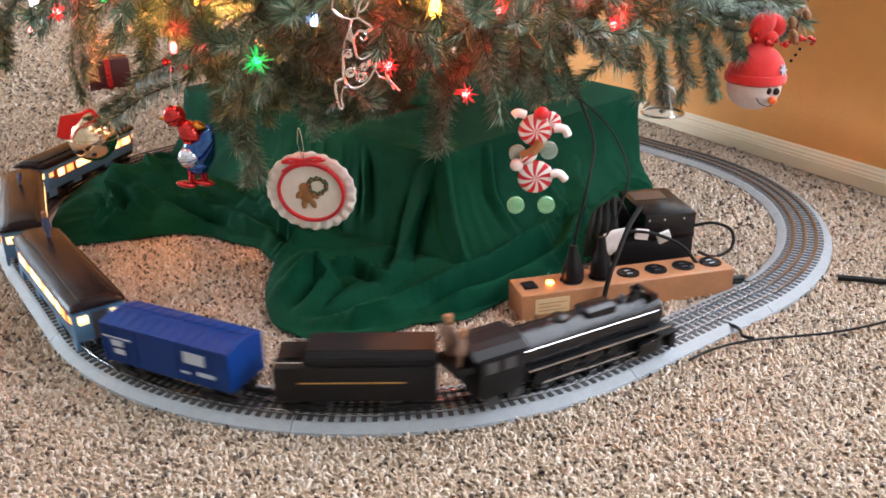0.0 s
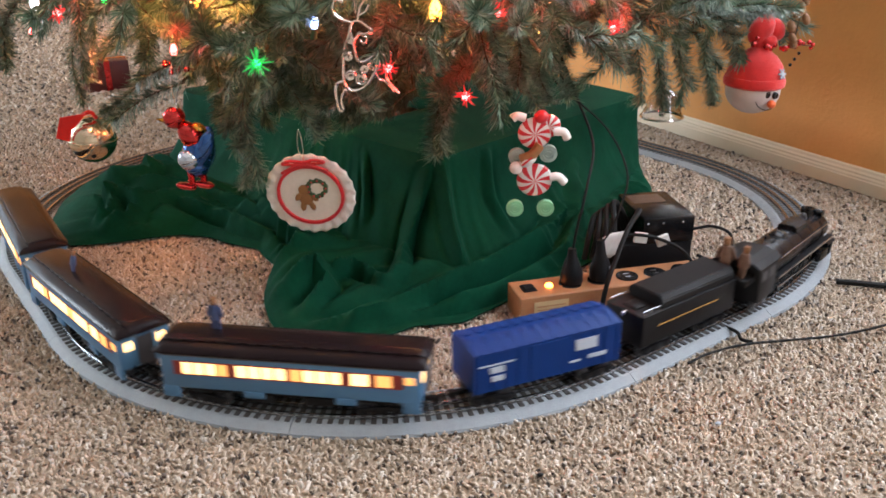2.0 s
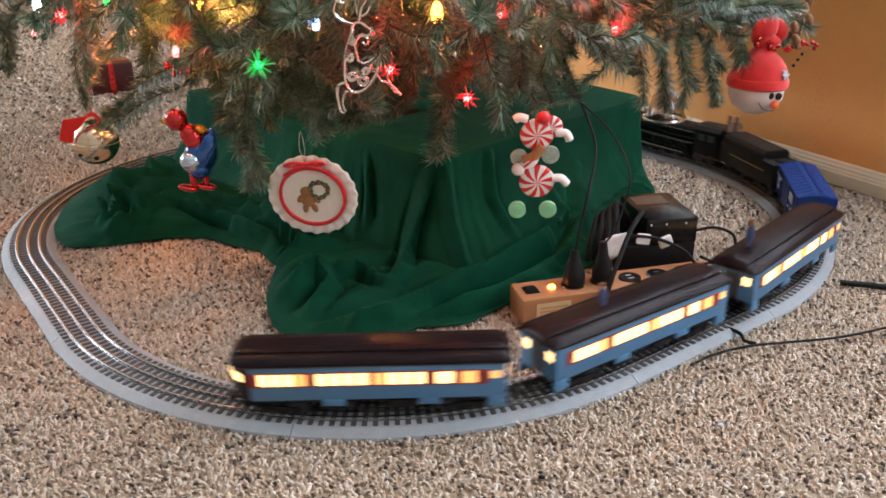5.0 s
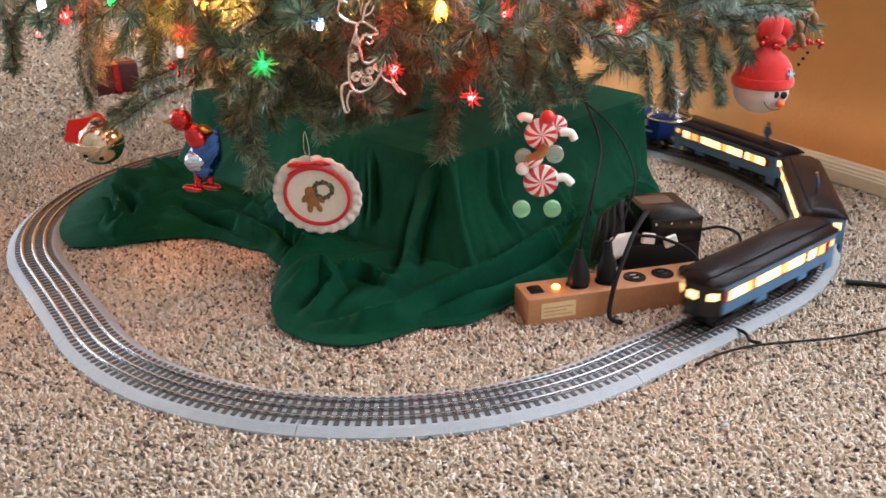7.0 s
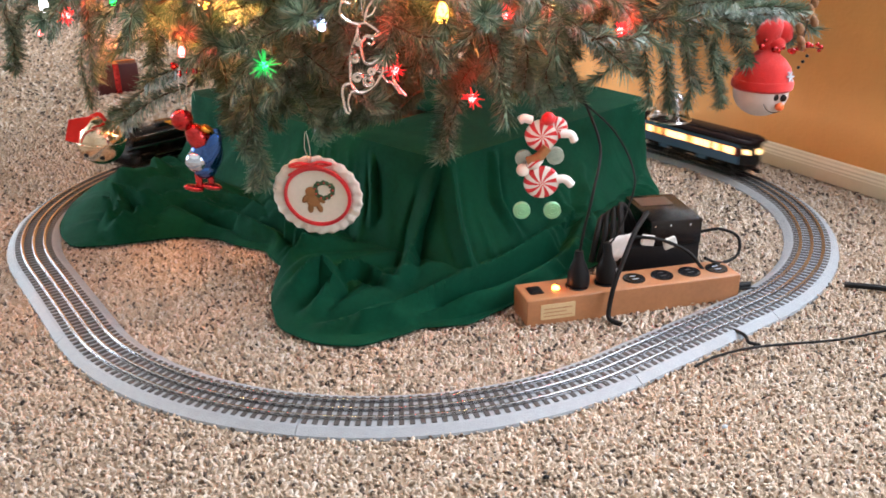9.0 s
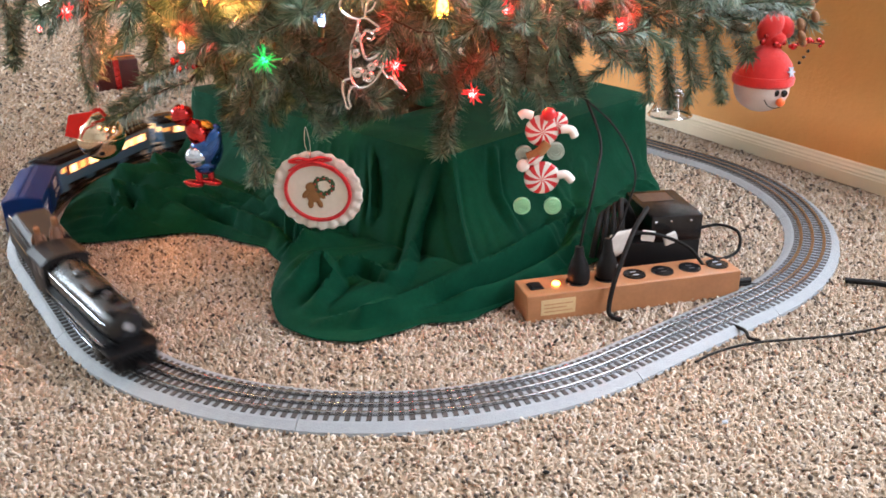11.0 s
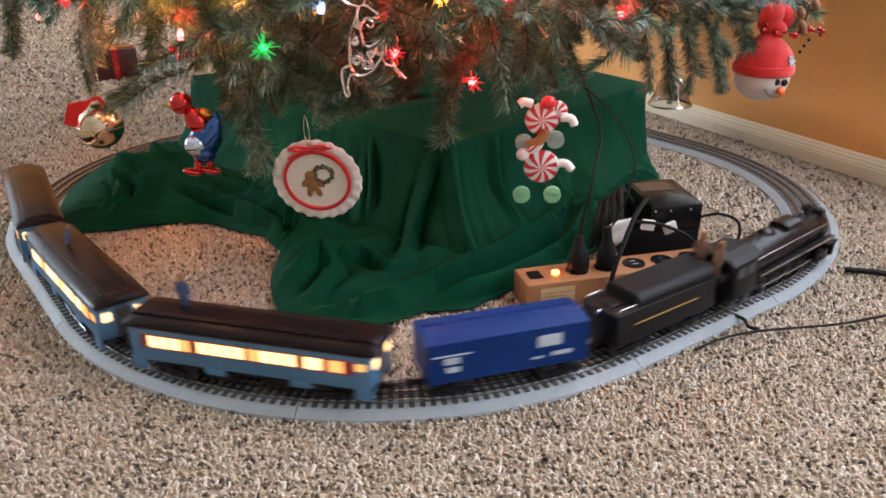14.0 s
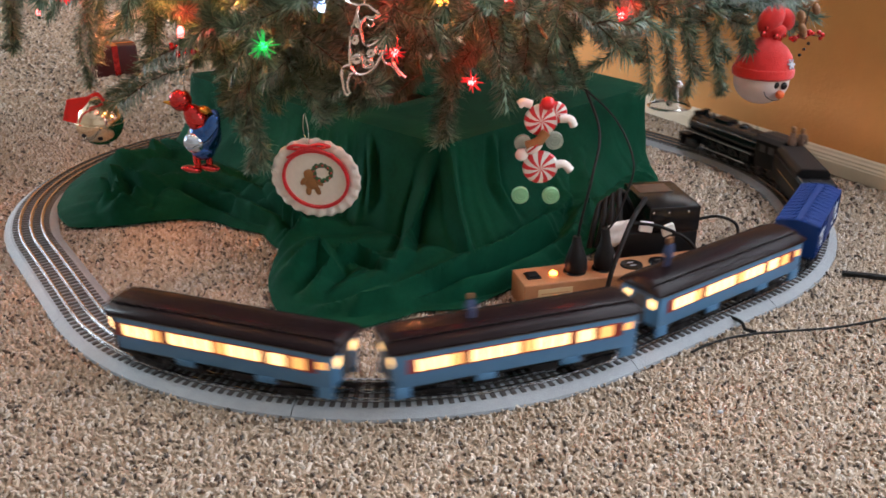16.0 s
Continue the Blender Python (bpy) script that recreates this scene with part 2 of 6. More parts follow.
def curve_points(points, n=8):
    """Points on a smooth line through the given ones."""
    p = [Vector(q) for q in points]
    p = [p[0] * 2 - p[1]] + p + [p[-1] * 2 - p[-2]]
    out = []
    for i in range(1, len(p) - 2):
        for k in range(n):
            t = k / n
            out.append(0.5 * (2 * p[i] + (p[i + 1] - p[i - 1]) * t + (2 * p[i - 1] - 5 * p[i] + 4 * p[i + 1] - p[i + 2]) * t * t
                              + (3 * p[i] - p[i - 1] - 3 * p[i + 1] + p[i + 2]) * t ** 3))
    return out + [p[-2]]


def prism(bm, outline, x0, x1, mat=0):
    """An outline of (y, z) swept along x."""
    a = [bm.verts.new((x0, y, z)) for y, z in outline]
    b = [bm.verts.new((x1, y, z)) for y, z in outline]
    n = len(outline)
    for i in range(n):
        bm.faces.new((a[i - 1], a[i], b[i], b[i - 1])).material_index = mat
    bm.faces.new(a[::-1]).material_index = mat
    bm.faces.new(b).material_index = mat
    bmesh.ops.recalc_face_normals(bm, faces=bm.faces)
    return bm


def lathe(bm, profile, m=None, segments=28, mat=0):
    """A profile of (radius, z) turned about z."""
    rings = [[bm.verts.new((m or Matrix()) @ Vector((r * math.cos(a), r * math.sin(a), z))) for a in (2 * math.pi * k / segments for k in range(segments))] for r, z in profile]
    for p, q in zip(rings, rings[1:]):
        for k in range(segments):
            bm.faces.new((p[k - 1], p[k], q[k], q[k - 1])).material_index = mat
    bmesh.ops.recalc_face_normals(bm, faces=bm.faces)
    return bm


# ---------------------------------------------------------------- the loop of track: eight curved and four straight pieces
R, STRAIGHT = 0.4572, 0.254
TURN = 35.74
LOOP = pose(-0.0433, 1.3816, 0, 0, 0, TURN)
QUARTER = R * math.pi / 2
LENGTH = 4 * (QUARTER + STRAIGHT)
CORNERS = [(1, 1), (-1, 1), (-1, -1), (1, -1)]
RAIL_TOP = 0.0125


def on_loop(s):
    """The place on the centre rail after s metres, and the heading there."""
    s %= LENGTH
    k = int(s // (QUARTER + STRAIGHT))
    u = s - k * (QUARTER + STRAIGHT)
    th = k * math.pi / 2 + min(u, QUARTER) / R
    h, e = th + math.pi / 2, max(0.0, u - QUARTER)
    x = CORNERS[k][0] * STRAIGHT / 2 + R * math.cos(th) + e * math.cos(h)
    y = CORNERS[k][1] * STRAIGHT / 2 + R * math.sin(th) + e * math.sin(h)
    return LOOP @ Vector((x, y, 0)), h + radians(TURN)

# ---------------------------------------------------------------- room


def structure(name, bm, mat, label, category, m=None, smooth=False):
    ob = finish(name, bm, mat, smooth=smooth)
    tagged(ob, label, category, kind="structure")
    ob.matrix_basis = m if m is not None else ROOM
    return ob


def wall_with_window(name, length, y_out, window, mat, label, m):
    """A wall along x with one opening (x0, x1, z0, z1); it is 0.12 thick outwards."""
    x0, x1, z0, z1 = window
    bm = bmesh.new()
    for a, b, c, d in ((-length / 2, x0, 0, CEILING), (x1, length / 2, 0, CEILING), (x0, x1, 0, z0), (x0, x1, z1, CEILING)):
        box(bm, a, 0, c, b, y_out, d)
    return structure(name, bm, mat, label, "wall", m)


structure("floor", box(bmesh.new(), ROOM_WEST, ROOM_SOUTH, -0.06, 0, ROOM_NORTH, -0.0035), M["carpet_base"], "beige flecked carpet backing under the pile", "floor")
structure("ceiling", box(bmesh.new(), ROOM_WEST, ROOM_SOUTH, CEILING, 0.12, ROOM_NORTH, CEILING + 0.1), M["plaster"], "plain white plastered ceiling", "ceiling")
east = ROOM @ pose(0, (ROOM_NORTH + ROOM_SOUTH) / 2, 0, 0, 0, 90)
wall_with_window("wall_east", ROOM_NORTH - ROOM_SOUTH, -0.12, (-3.40, -0.35, 0.335, 2.00), M["wall"], "orange tan painted wall with fine orange-peel texture", east)
north = ROOM @ pose((ROOM_WEST + 0.12) / 2, ROOM_NORTH, 0)
wall_with_window("wall_north", 0.12 - ROOM_WEST, 0.12, (-2.11, -0.01, 0.55, 2.15), M["wall"], "orange tan painted wall with a window", north)
west = ROOM @ pose(ROOM_WEST, (ROOM_NORTH + ROOM_SOUTH) / 2, 0, 0, 0, 90)
structure("wall_south", box(bmesh.new(), ROOM_WEST - 0.12, ROOM_SOUTH - 0.12, -0.06, 0.12, ROOM_SOUTH, CEILING), M["beige"], "plain beige plastered wall", "wall")
wall_with_window("wall_west", ROOM_NORTH - ROOM_SOUTH, 0.12, (1.35, 3.05, 0.75, 2.15), M["beige"], "plain beige wall with a window", west)


def room_window(name, x0, x1, z0, z1, side, m):
    ob = tagged(new(name), "white framed window with clear panes", "window", kind="structure")
    ob.matrix_basis = m
    bm = bmesh.new()
    for a, b, c, d in ((x0, x0 + 0.05, z0, z1), (x1 - 0.05, x1, z0, z1), (x0 + 0.05, x1 - 0.05, z0, z0 + 0.05), (x0 + 0.05, x1 - 0.05, z1 - 0.05, z1), ((x0 + x1) / 2 - 0.03, (x0 + x1) / 2 + 0.03, z0 + 0.05, z1 - 0.05)):
        box(bm, a, side * 0.05, c, b, side * 0.10, d)
    part("window_frame", bm, M["plaster"], ob, smooth=False)
    for a, b in ((x0 + 0.05, (x0 + x1) / 2 - 0.03), ((x0 + x1) / 2 + 0.03, x1 - 0.05)):
        pane = part("pane", box(bmesh.new(), a, side * 0.072, z0 + 0.05, b, side * 0.078, z1 - 0.05), M["glass"], ob, smooth=False)
        pane.visible_shadow = False


room_window("window_1", -3.40, -0.35, 0.335, 2.00, -1, east)
room_window("window_2", 1.35, 3.05, 0.75, 2.15, 1, west)
room_window("window_3", -2.11, -0.01, 0.55, 2.15, 1, north)

# baseboard with a stepped, rounded top along the orange wall
BOARD = [(0.0, 0.0), (-0.013, 0.0), (-0.013, 0.022), (-0.0115, 0.024), (-0.0115, 0.027), (-0.009, 0.030), (-0.009, 0.033), (-0.006, 0.036), (-0.0045, 0.040), (0.0, 0.042)]
bm = bmesh.new()
lo = [bm.verts.new((x - 0.0005, -0.34, z)) for x, z in BOARD]
hi = [bm.verts.new((x - 0.0005, ROOM_NORTH - 0.01, z)) for x, z in BOARD]
for i in range(len(BOARD)):
    bm.faces.new((lo[i - 1], lo[i], hi[i], hi[i - 1]))
bm.faces.new(lo), bm.faces.new(hi[::-1])
bmesh.ops.recalc_face_normals(bm, faces=bm.faces)
structure("baseboard", bm, M["trim"], "cream painted wooden baseboard with moulded top", "baseboard")


def carpet_pile():
    """Leaning tufts of twisted yarn; finer and denser close to the viewer's end of the room."""
    rng = np.random.default_rng(4)
    spots = []
    for y0, y1, step, size in ((0.42, 1.25, 0.0047, 0.82), (1.25, 2.0, 0.0068, 1.1), (2.0, 4.1, 0.0125, 1.8)):
        half = 0.20 + 0.56 * y1
        xs, ys = np.meshgrid(np.arange(-half, half, step), np.arange(y0, y1, step))
        p = np.c_[xs.ravel(), ys.ravel()] + rng.uniform(-0.5, 0.5, (xs.size, 2)) * step
        keep = np.abs(p[:, 0]) < 0.20 + 0.56 * p[:, 1]
        spots.append(np.c_[p[keep], np.full(keep.sum(), size)])
    p = np.vstack(spots)
    inv = ROOM.inverted()
    local_x = inv[0][0] * p[:, 0] + inv[0][1] * p[:, 1] + inv[0][3]
    p = p[local_x < -0.016]
    n = len(p)
    size = p[:, 2] * rng.uniform(0.75, 1.3, n)
    a = rng.uniform(0, 2 * np.pi, n)
    lean = rng.uniform(0.15, 1.0, n) * 0.0068 * size
    tall = rng.uniform(0.55, 1.0, n) * 0.0068 * np.sqrt(size)
    width = 0.0025 * size
    verts = np.zeros((n, 7, 3))
    for k in range(3):
        b = a + k * 2.094 + 0.5
        verts[:, k, 0], verts[:, k, 1], verts[:, k, 2] = p[:, 0] + width * np.cos(b), p[:, 1] + width * np.sin(b), -0.004
        c = b + 0.7
        verts[:, 3 + k, 0] = p[:, 0] + 0.75 * lean * np.cos(a) + width * 1.05 * np.cos(c)
        verts[:, 3 + k, 1] = p[:, 1] + 0.75 * lean * np.sin(a) + width * 1.05 * np.sin(c)
        verts[:, 3 + k, 2] = -0.004 + 0.8 * tall
    verts[:, 6, 0], verts[:, 6, 1], verts[:, 6, 2] = p[:, 0] + lean * np.cos(a), p[:, 1] + lean * np.sin(a), -0.004 + tall
    tri = np.array([(0, 1, 4), (0, 4, 3), (1, 2, 5), (1, 5, 4), (2, 0, 3), (2, 3, 5), (3, 4, 6), (4, 5, 6), (5, 3, 6)])
    faces = (tri[None] + 7 * np.arange(n)[:, None, None]).reshape(-1, 3)
    me = bpy.data.meshes.new("carpet_pile")
    me.vertices.add(n * 7)
    me.vertices.foreach_set("co", verts.ravel())
    me.loops.add(faces.size)
    me.loops.foreach_set("vertex_index", faces.ravel().astype(np.int32))
    me.polygons.add(len(faces))
    me.polygons.foreach_set("loop_start", np.arange(0, faces.size, 3, dtype=np.int32))
    me.update(calc_edges=True)
    me.polygons.foreach_set("use_smooth", [True] * len(faces))
    me.materials.append(M["pile"])
    tagged(new("carpet_pile", me), "beige, cream and brown flecked shaggy carpet pile", "carpet", kind="stuff")


carpet_pile()

# ---------------------------------------------------------------- track pieces
BED = [(-0.0395, -0.002), (-0.0385, 0.0015), (-0.0300, 0.0068), (-0.0292, 0.0074), (0.0292, 0.0074), (0.0300, 0.0068), (0.0385, 0.0015), (0.0395, -0.002)]


def rail_outline(o):
    return [(o - 0.0022, 0.0076), (o - 0.0022, 0.0086), (o - 0.0008, 0.0090), (o - 0.0008, 0.0108), (o - 0.0014, 0.0112), (o - 0.0014, 0.0122), (o - 0.0009, RAIL_TOP),
            (o + 0.0009, RAIL_TOP), (o + 0.0014, 0.0122), (o + 0.0014, 0.0112), (o + 0.0008, 0.0108), (o + 0.0008, 0.0090), (o + 0.0022, 0.0086), (o + 0.0022, 0.0076)]


def sweep(outline, length, curved, gap=0.0004):
    """An outline of (offset to the right, z) swept along one piece, which starts at its origin and heads along x."""
    bm = bmesh.new()
    n = 14 if curved else 1
    rings = []
    for i in range(n + 1):
        s = gap + (length - 2 * gap) * i / n
        rings.append([bm.verts.new(section_place(s, o, z, curved)) for o, z in outline])
    for a, b in zip(rings, rings[1:]):
        for k in range(len(outline)):
            bm.faces.new((a[k - 1], a[k], b[k], b[k - 1]))
    bm.faces.new(rings[0]), bm.faces.new(rings[-1][::-1])
    bmesh.ops.recalc_face_normals(bm, faces=bm.faces)
    return bm


def section_place(s, o, z, curved):
    if not curved:
        return Vector((s, -o, z))
    th = s / R
    return Vector(((R + o) * math.sin(th), R - (R + o) * math.cos(th), z))


def track_section(curved):
    length = R * math.pi / 4 if curved else STRAIGHT
    word = "curved" if curved else "straight"
    ob = thing("track_section", word + " grey toy railway track with three metal rails on carpet", "toy track", "loop of toy railway track")
    part("roadbed", sweep(BED, length, curved), M["roadbed"], ob, "grey plastic roadbed")
    for o in (-0.016, 0.0, 0.016):
        part("rail", sweep(rail_outline(o), length, curved, 0.0006), M["rail"], ob, "shiny metal rail")
    count = 34 if curved else 24
    me = None
    for i in range(count):
        s = length * (i + 0.5) / count
        if me is None:
            tie = part("tie", box(bmesh.new(), -0.0027, -0.0262, -0.0005, 0.0027, 0.0262, 0.0013, 0.0004), M["tie"], ob, smooth=False)
            me = tie.data
        else:
            tie = new("tie", me)
            tie.parent = ob
        tie.matrix_basis = Matrix.Translation(section_place(s, 0, 0.0072, curved)) @ pose(0, 0, 0, 0, 0, math.degrees(s / R) if curved else 0)
    return ob


def lay(first, s):
    p, h = on_loop(s)
    m = Matrix.Translation(p) @ pose(0, 0, 0, 0, 0, math.degrees(h))
    if first.name not in placed:
        first.matrix_basis = m
        placed.add(first.name)
    else:
        copy_thing(first, m)


placed = set()
bend, level = track_section(True), track_section(False)
for corner in range(4):
    begin = corner * (QUARTER + STRAIGHT) + 1e-6
    lay(bend, begin)
    lay(bend, begin + QUARTER / 2)
    lay(level, begin + QUARTER)

# ---------------------------------------------------------------- the train; each vehicle's origin lies at rail height under its middle
MOVES = []  # (part, kind, value): bogies that swivel and wheels that roll


def wheelset(parent, x, radius, gauge=0.016):
    g, r = gauge, radius
    half = [(0.0014, g - 0.0022), (r * 1.12, g - 0.0022), (r * 1.12, g - 0.0012), (r, g - 0.0008), (r, g + 0.0026), (r * 0.9, g + 0.0026), (r * 0.82, g + 0.0014), (r * 0.5, g + 0.0012), (0.003, g + 0.003), (0.0, g + 0.0025)]
    bm = lathe(bmesh.new(), [(a, -b) for a, b in half[::-1]] + half, pose(0, 0, 0, 90, 0, 0), 20)
    bmesh.ops.recalc_face_normals(bm, faces=bm.faces)
    mat = M["dark_grey"] if radius < 0.012 else M["black_gloss"]
    ob = part("wheelset", bm, mat, parent, "metal wheels on an axle")
    if radius > 0.012:
        for side in (-1, 1):
            for k in range(6):
                part("spoke", box(bmesh.new(), 0.002, -0.0007, 0.0010, radius * 0.83, 0.0007, 0.0024, m=pose(0, side * gauge, 0, -90 * side, 0, 0) @ pose(0, 0, 0, 0, 0, 60 * k)), mat, ob, smooth=False)
    ob.matrix_basis = pose(x, 0, radius)
    MOVES.append((ob, "roll", (x, radius)))
    return ob


def bogie(parent, x, base=0.030, radius=0.0085):
    bm = bmesh.new()
    for side in (-1, 1):
        box(bm, -base / 2 - 0.008, side * 0.0225 - 0.0017, 0.007, base / 2 + 0.008, side * 0.0225 + 0.0017, 0.0125, 0.0008)
        box(bm, -0.007, side * 0.0225 - 0.0022, 0.0045, 0.007, side * 0.0225 + 0.0022, 0.0135, 0.0008)
        for e in (-1, 1):
            box(bm, e * base / 2 - 0.0045, side * 0.0228 - 0.0025, 0.005, e * base / 2 + 0.0045, side * 0.0228 + 0.0025, 0.012, 0.001)
    box(bm, -0.006, -0.022, 0.009, 0.006, 0.022, 0.016, 0.001)
    ob = part("bogie", bm, M["black"], parent, "black bogie frame")
    ob.matrix_basis = pose(x, 0, 0)
    MOVES.append((ob, "swivel", x))
    for e in (-1, 1):
        wheelset(ob, e * base / 2, radius)
    return ob


def coupler(parent, x, way):
    bm = box(bmesh.new(), 0.0, -0.002, 0.011, way * 0.020 if way > 0 else 0.0, 0.002, 0.0145) if way > 0 else box(bmesh.new(), -0.020, -0.002, 0.011, 0.0, 0.002, 0.0145)
    box(bm, way * 0.019 - 0.004, -0.004, 0.009, way * 0.019 + 0.004, 0.004, 0.016, 0.001)
    part("coupler", bm, M["black"], parent, "black knuckle coupler").matrix_basis = pose(x, 0, 0)


COACH = 0.278  # length of a coach
ROOF_LINE = [(-0.0312, 0.0628), (-0.0316, 0.0648), (-0.0290, 0.0680), (-0.0235, 0.0703), (-0.0182, 0.0713), (-0.0178, 0.0734), (-0.0130, 0.0747), (-0.0060, 0.0753),
             (0.0060, 0.0753), (0.0130, 0.0747), (0.0178, 0.0734), (0.0182, 0.0713), (0.0235, 0.0703), (0.0290, 0.0680), (0.0316, 0.0648), (0.0312, 0.0628)]


def coach_roof(half, round_tail):
    """The clerestory roof, with its ends bent down."""
    bm = bmesh.new()
    rings = []
    stations = [-1.0, -0.985, -0.955, -0.92, -0.4, 0.0, 0.4, 0.92, 0.955, 0.985, 1.0]
    drops = [0.010, 0.006, 0.002, 0, 0, 0, 0, 0, 0.002, 0.006, 0.010]
    for f, d in zip(stations, drops):
        narrow = 1.0 if abs(f) < 0.95 else (0.97 if f > 0 or not round_tail else 0.80)
        if round_tail and f == -1.0:
            narrow = 0.55
        rings.append([bm.verts.new((f * half, y * narrow, max(0.0626, z - d * (z - 0.0628) / 0.0125 * 0.7))) for y, z in ROOF_LINE])
    for a, b in zip(rings, rings[1:]):
        for k in range(1, len(ROOF_LINE)):
            bm.faces.new((a[k - 1], a[k], b[k], b[k - 1]))
        bm.faces.new((a[-1], a[0], b[0], b[-1]))
    bm.faces.new(rings[0]), bm.faces.new(rings[-1][::-1])
    bmesh.ops.recalc_face_normals(bm, faces=bm.faces)
    return bm


def passenger_coach(round_tail):
    tail = "with a rounded tail" if round_tail else "with a red window band"
    ob = thing("passenger_coach", "pale blue toy passenger coach " + tail + ", lit", "toy coach", "coaches of the toy train")
    h = COACH / 2
    bm = bmesh.new()
    back = -h + (0.018 if round_tail else 0.004)
    box(bm, back, -0.0290, 0.0230, h - 0.004, 0.0290, 0.0632, 0.0012)
    if round_tail:
        part("tail_end", cyl(bmesh.new(), 0.0280, 0.0280, 0.0390, pose(back + 0.006, 0, 0.0235), 32), M["black_gloss"], ob, "dark rounded tail end")
        part("tail_lower_block", box(bmesh.new(), back - 0.012, -0.0200, 0.0110, back + 0.020, 0.0200, 0.0236, 0.003), M["black"], ob, "black block under the tail")
    for e in (-1, 1):
        if round_tail and e < 0:
            continue
        for side in (-1, 1):
            box(bm, e * (h - 0.013) - 0.010, side * 0.0275 - 0.002, 0.0115, e * (h - 0.013) + 0.008, side * 0.0275 + 0.002, 0.0245, 0.0008)
    part("body", bm, M["coach_blue"], ob, "pale blue painted body")
    # underframe
    bm = box(bmesh.new(), -h + 0.03, -0.024, 0.0175, h - 0.03, 0.024, 0.0230)
    box(bm, -0.050, -0.027, 0.010, -0.018, 0.027, 0.0195, 0.001)
    box(bm, 0.014, -0.026, 0.011, 0.046, 0.026, 0.0195, 0.001)
    part("underframe", bm, M["black"], ob, "black underframe")
    for side in (-1, 1):
        for x in (-0.038, 0.058):
            part("side_skirt", box(bmesh.new(), x - 0.011, side * 0.0280 - 0.0015, 0.0160, x + 0.011, side * 0.0280 + 0.0015, 0.0236, 0.0006), M["coach_blue"], ob)
    for side in (-1, 1):
        part("window_band", box(bmesh.new(), -h + 0.018, side * 0.0290 - 0.0006, 0.0388, h - 0.022, side * 0.0290 + 0.0006, 0.0548), M["band_red"], ob, "dark red window band", False)
        part("letter_board", box(bmesh.new(), -h + 0.006, side * 0.0292 - 0.0006, 0.0605, h - 0.006, side * 0.0292 + 0.0006, 0.0630), M["dark_grey"], ob, "dark grey strip under the roof", False)
    # windows in three rows of four, then two single ones towards the front
    spots = []
    for g0, g1 in ((0.095, 0.275), (0.300, 0.495), (0.505, 0.700)):
        w = (g1 - g0) / 4
        spots += [(g0 + w * (i + 0.5), w * 0.84) for i in range(4)]
    spots += [(0.764, 0.066), (0.852, 0.058)]
    for side in (-1, 1):
        for k, (c, w) in enumerate(spots):
            x = -h + c * COACH
            part("window_pane", box(bmesh.new(), x - w * COACH / 2, side * 0.0298 - 0.0006, 0.0408, x + w * COACH / 2, side * 0.0298 + 0.0006, 0.0535), M["lit_dim"] if (k * 7 + side) % 5 == 0 else M["lit"], ob, "lit window pane", False)
        x = -h + 0.945 * COACH
        part("window_pane", box(bmesh.new(), x - 0.005, side * 0.0298 - 0.0006, 0.0455, x + 0.005, side * 0.0298 + 0.0006, 0.0530), M["lit_dim"], ob, "small lit vestibule pane", False)
    for e in (-1, 1):
        if round_tail and e < 0:
            for a in (-50, 0, 50):
                turn = pose(back + 0.006, 0, 0, 0, 0, 180 + a)
                part("tail_window", box(bmesh.new(), 0.0275, -0.0065, 0.0440, 0.0287, 0.0065, 0.0525, m=turn), M["lit"], ob, "lit tail window", False)
            continue
        part("end_door", box(bmesh.new(), e * (h - 0.004) - 0.0008, -0.0085, 0.0240, e * (h - 0.004) + 0.0012, 0.0085, 0.0575), M["dark_grey"], ob, "dark end door", False)
        for side in (-1, 1):
            part("end_window", box(bmesh.new(), e * (h - 0.004) - 0.0008, side * 0.0182 - 0.0055, 0.0450, e * (h - 0.004) + 0.0010, side * 0.0182 + 0.0055, 0.0545), M["lit"], ob, "lit end window", False)
    roof = part("roof", coach_roof(h + 0.002, round_tail), M["roof"], ob, "glossy brown-black clerestory roof")
    light = None
    for side in (-1, 1):
        for k in range(16):
            if light is None:
                light = part("clerestory_light", box(bmesh.new(), -0.0052, -0.0004, -0.0007, 0.0052, 0.0004, 0.0007), M["black"], roof, "small black clerestory light", False)
                pane = light
            else:
                pane = tagged(new("clerestory_light", light.data), "small black clerestory light")
                pane.parent = roof
            pane.matrix_basis = pose(-h * 0.86 + k * COACH * 0.86 / 15, side * 0.0182, 0.0724)
    for e in (-1, 1):
        bogie(ob, e * 0.088, 0.032)
        coupler(ob, e * (h - 0.012), e)
    return ob


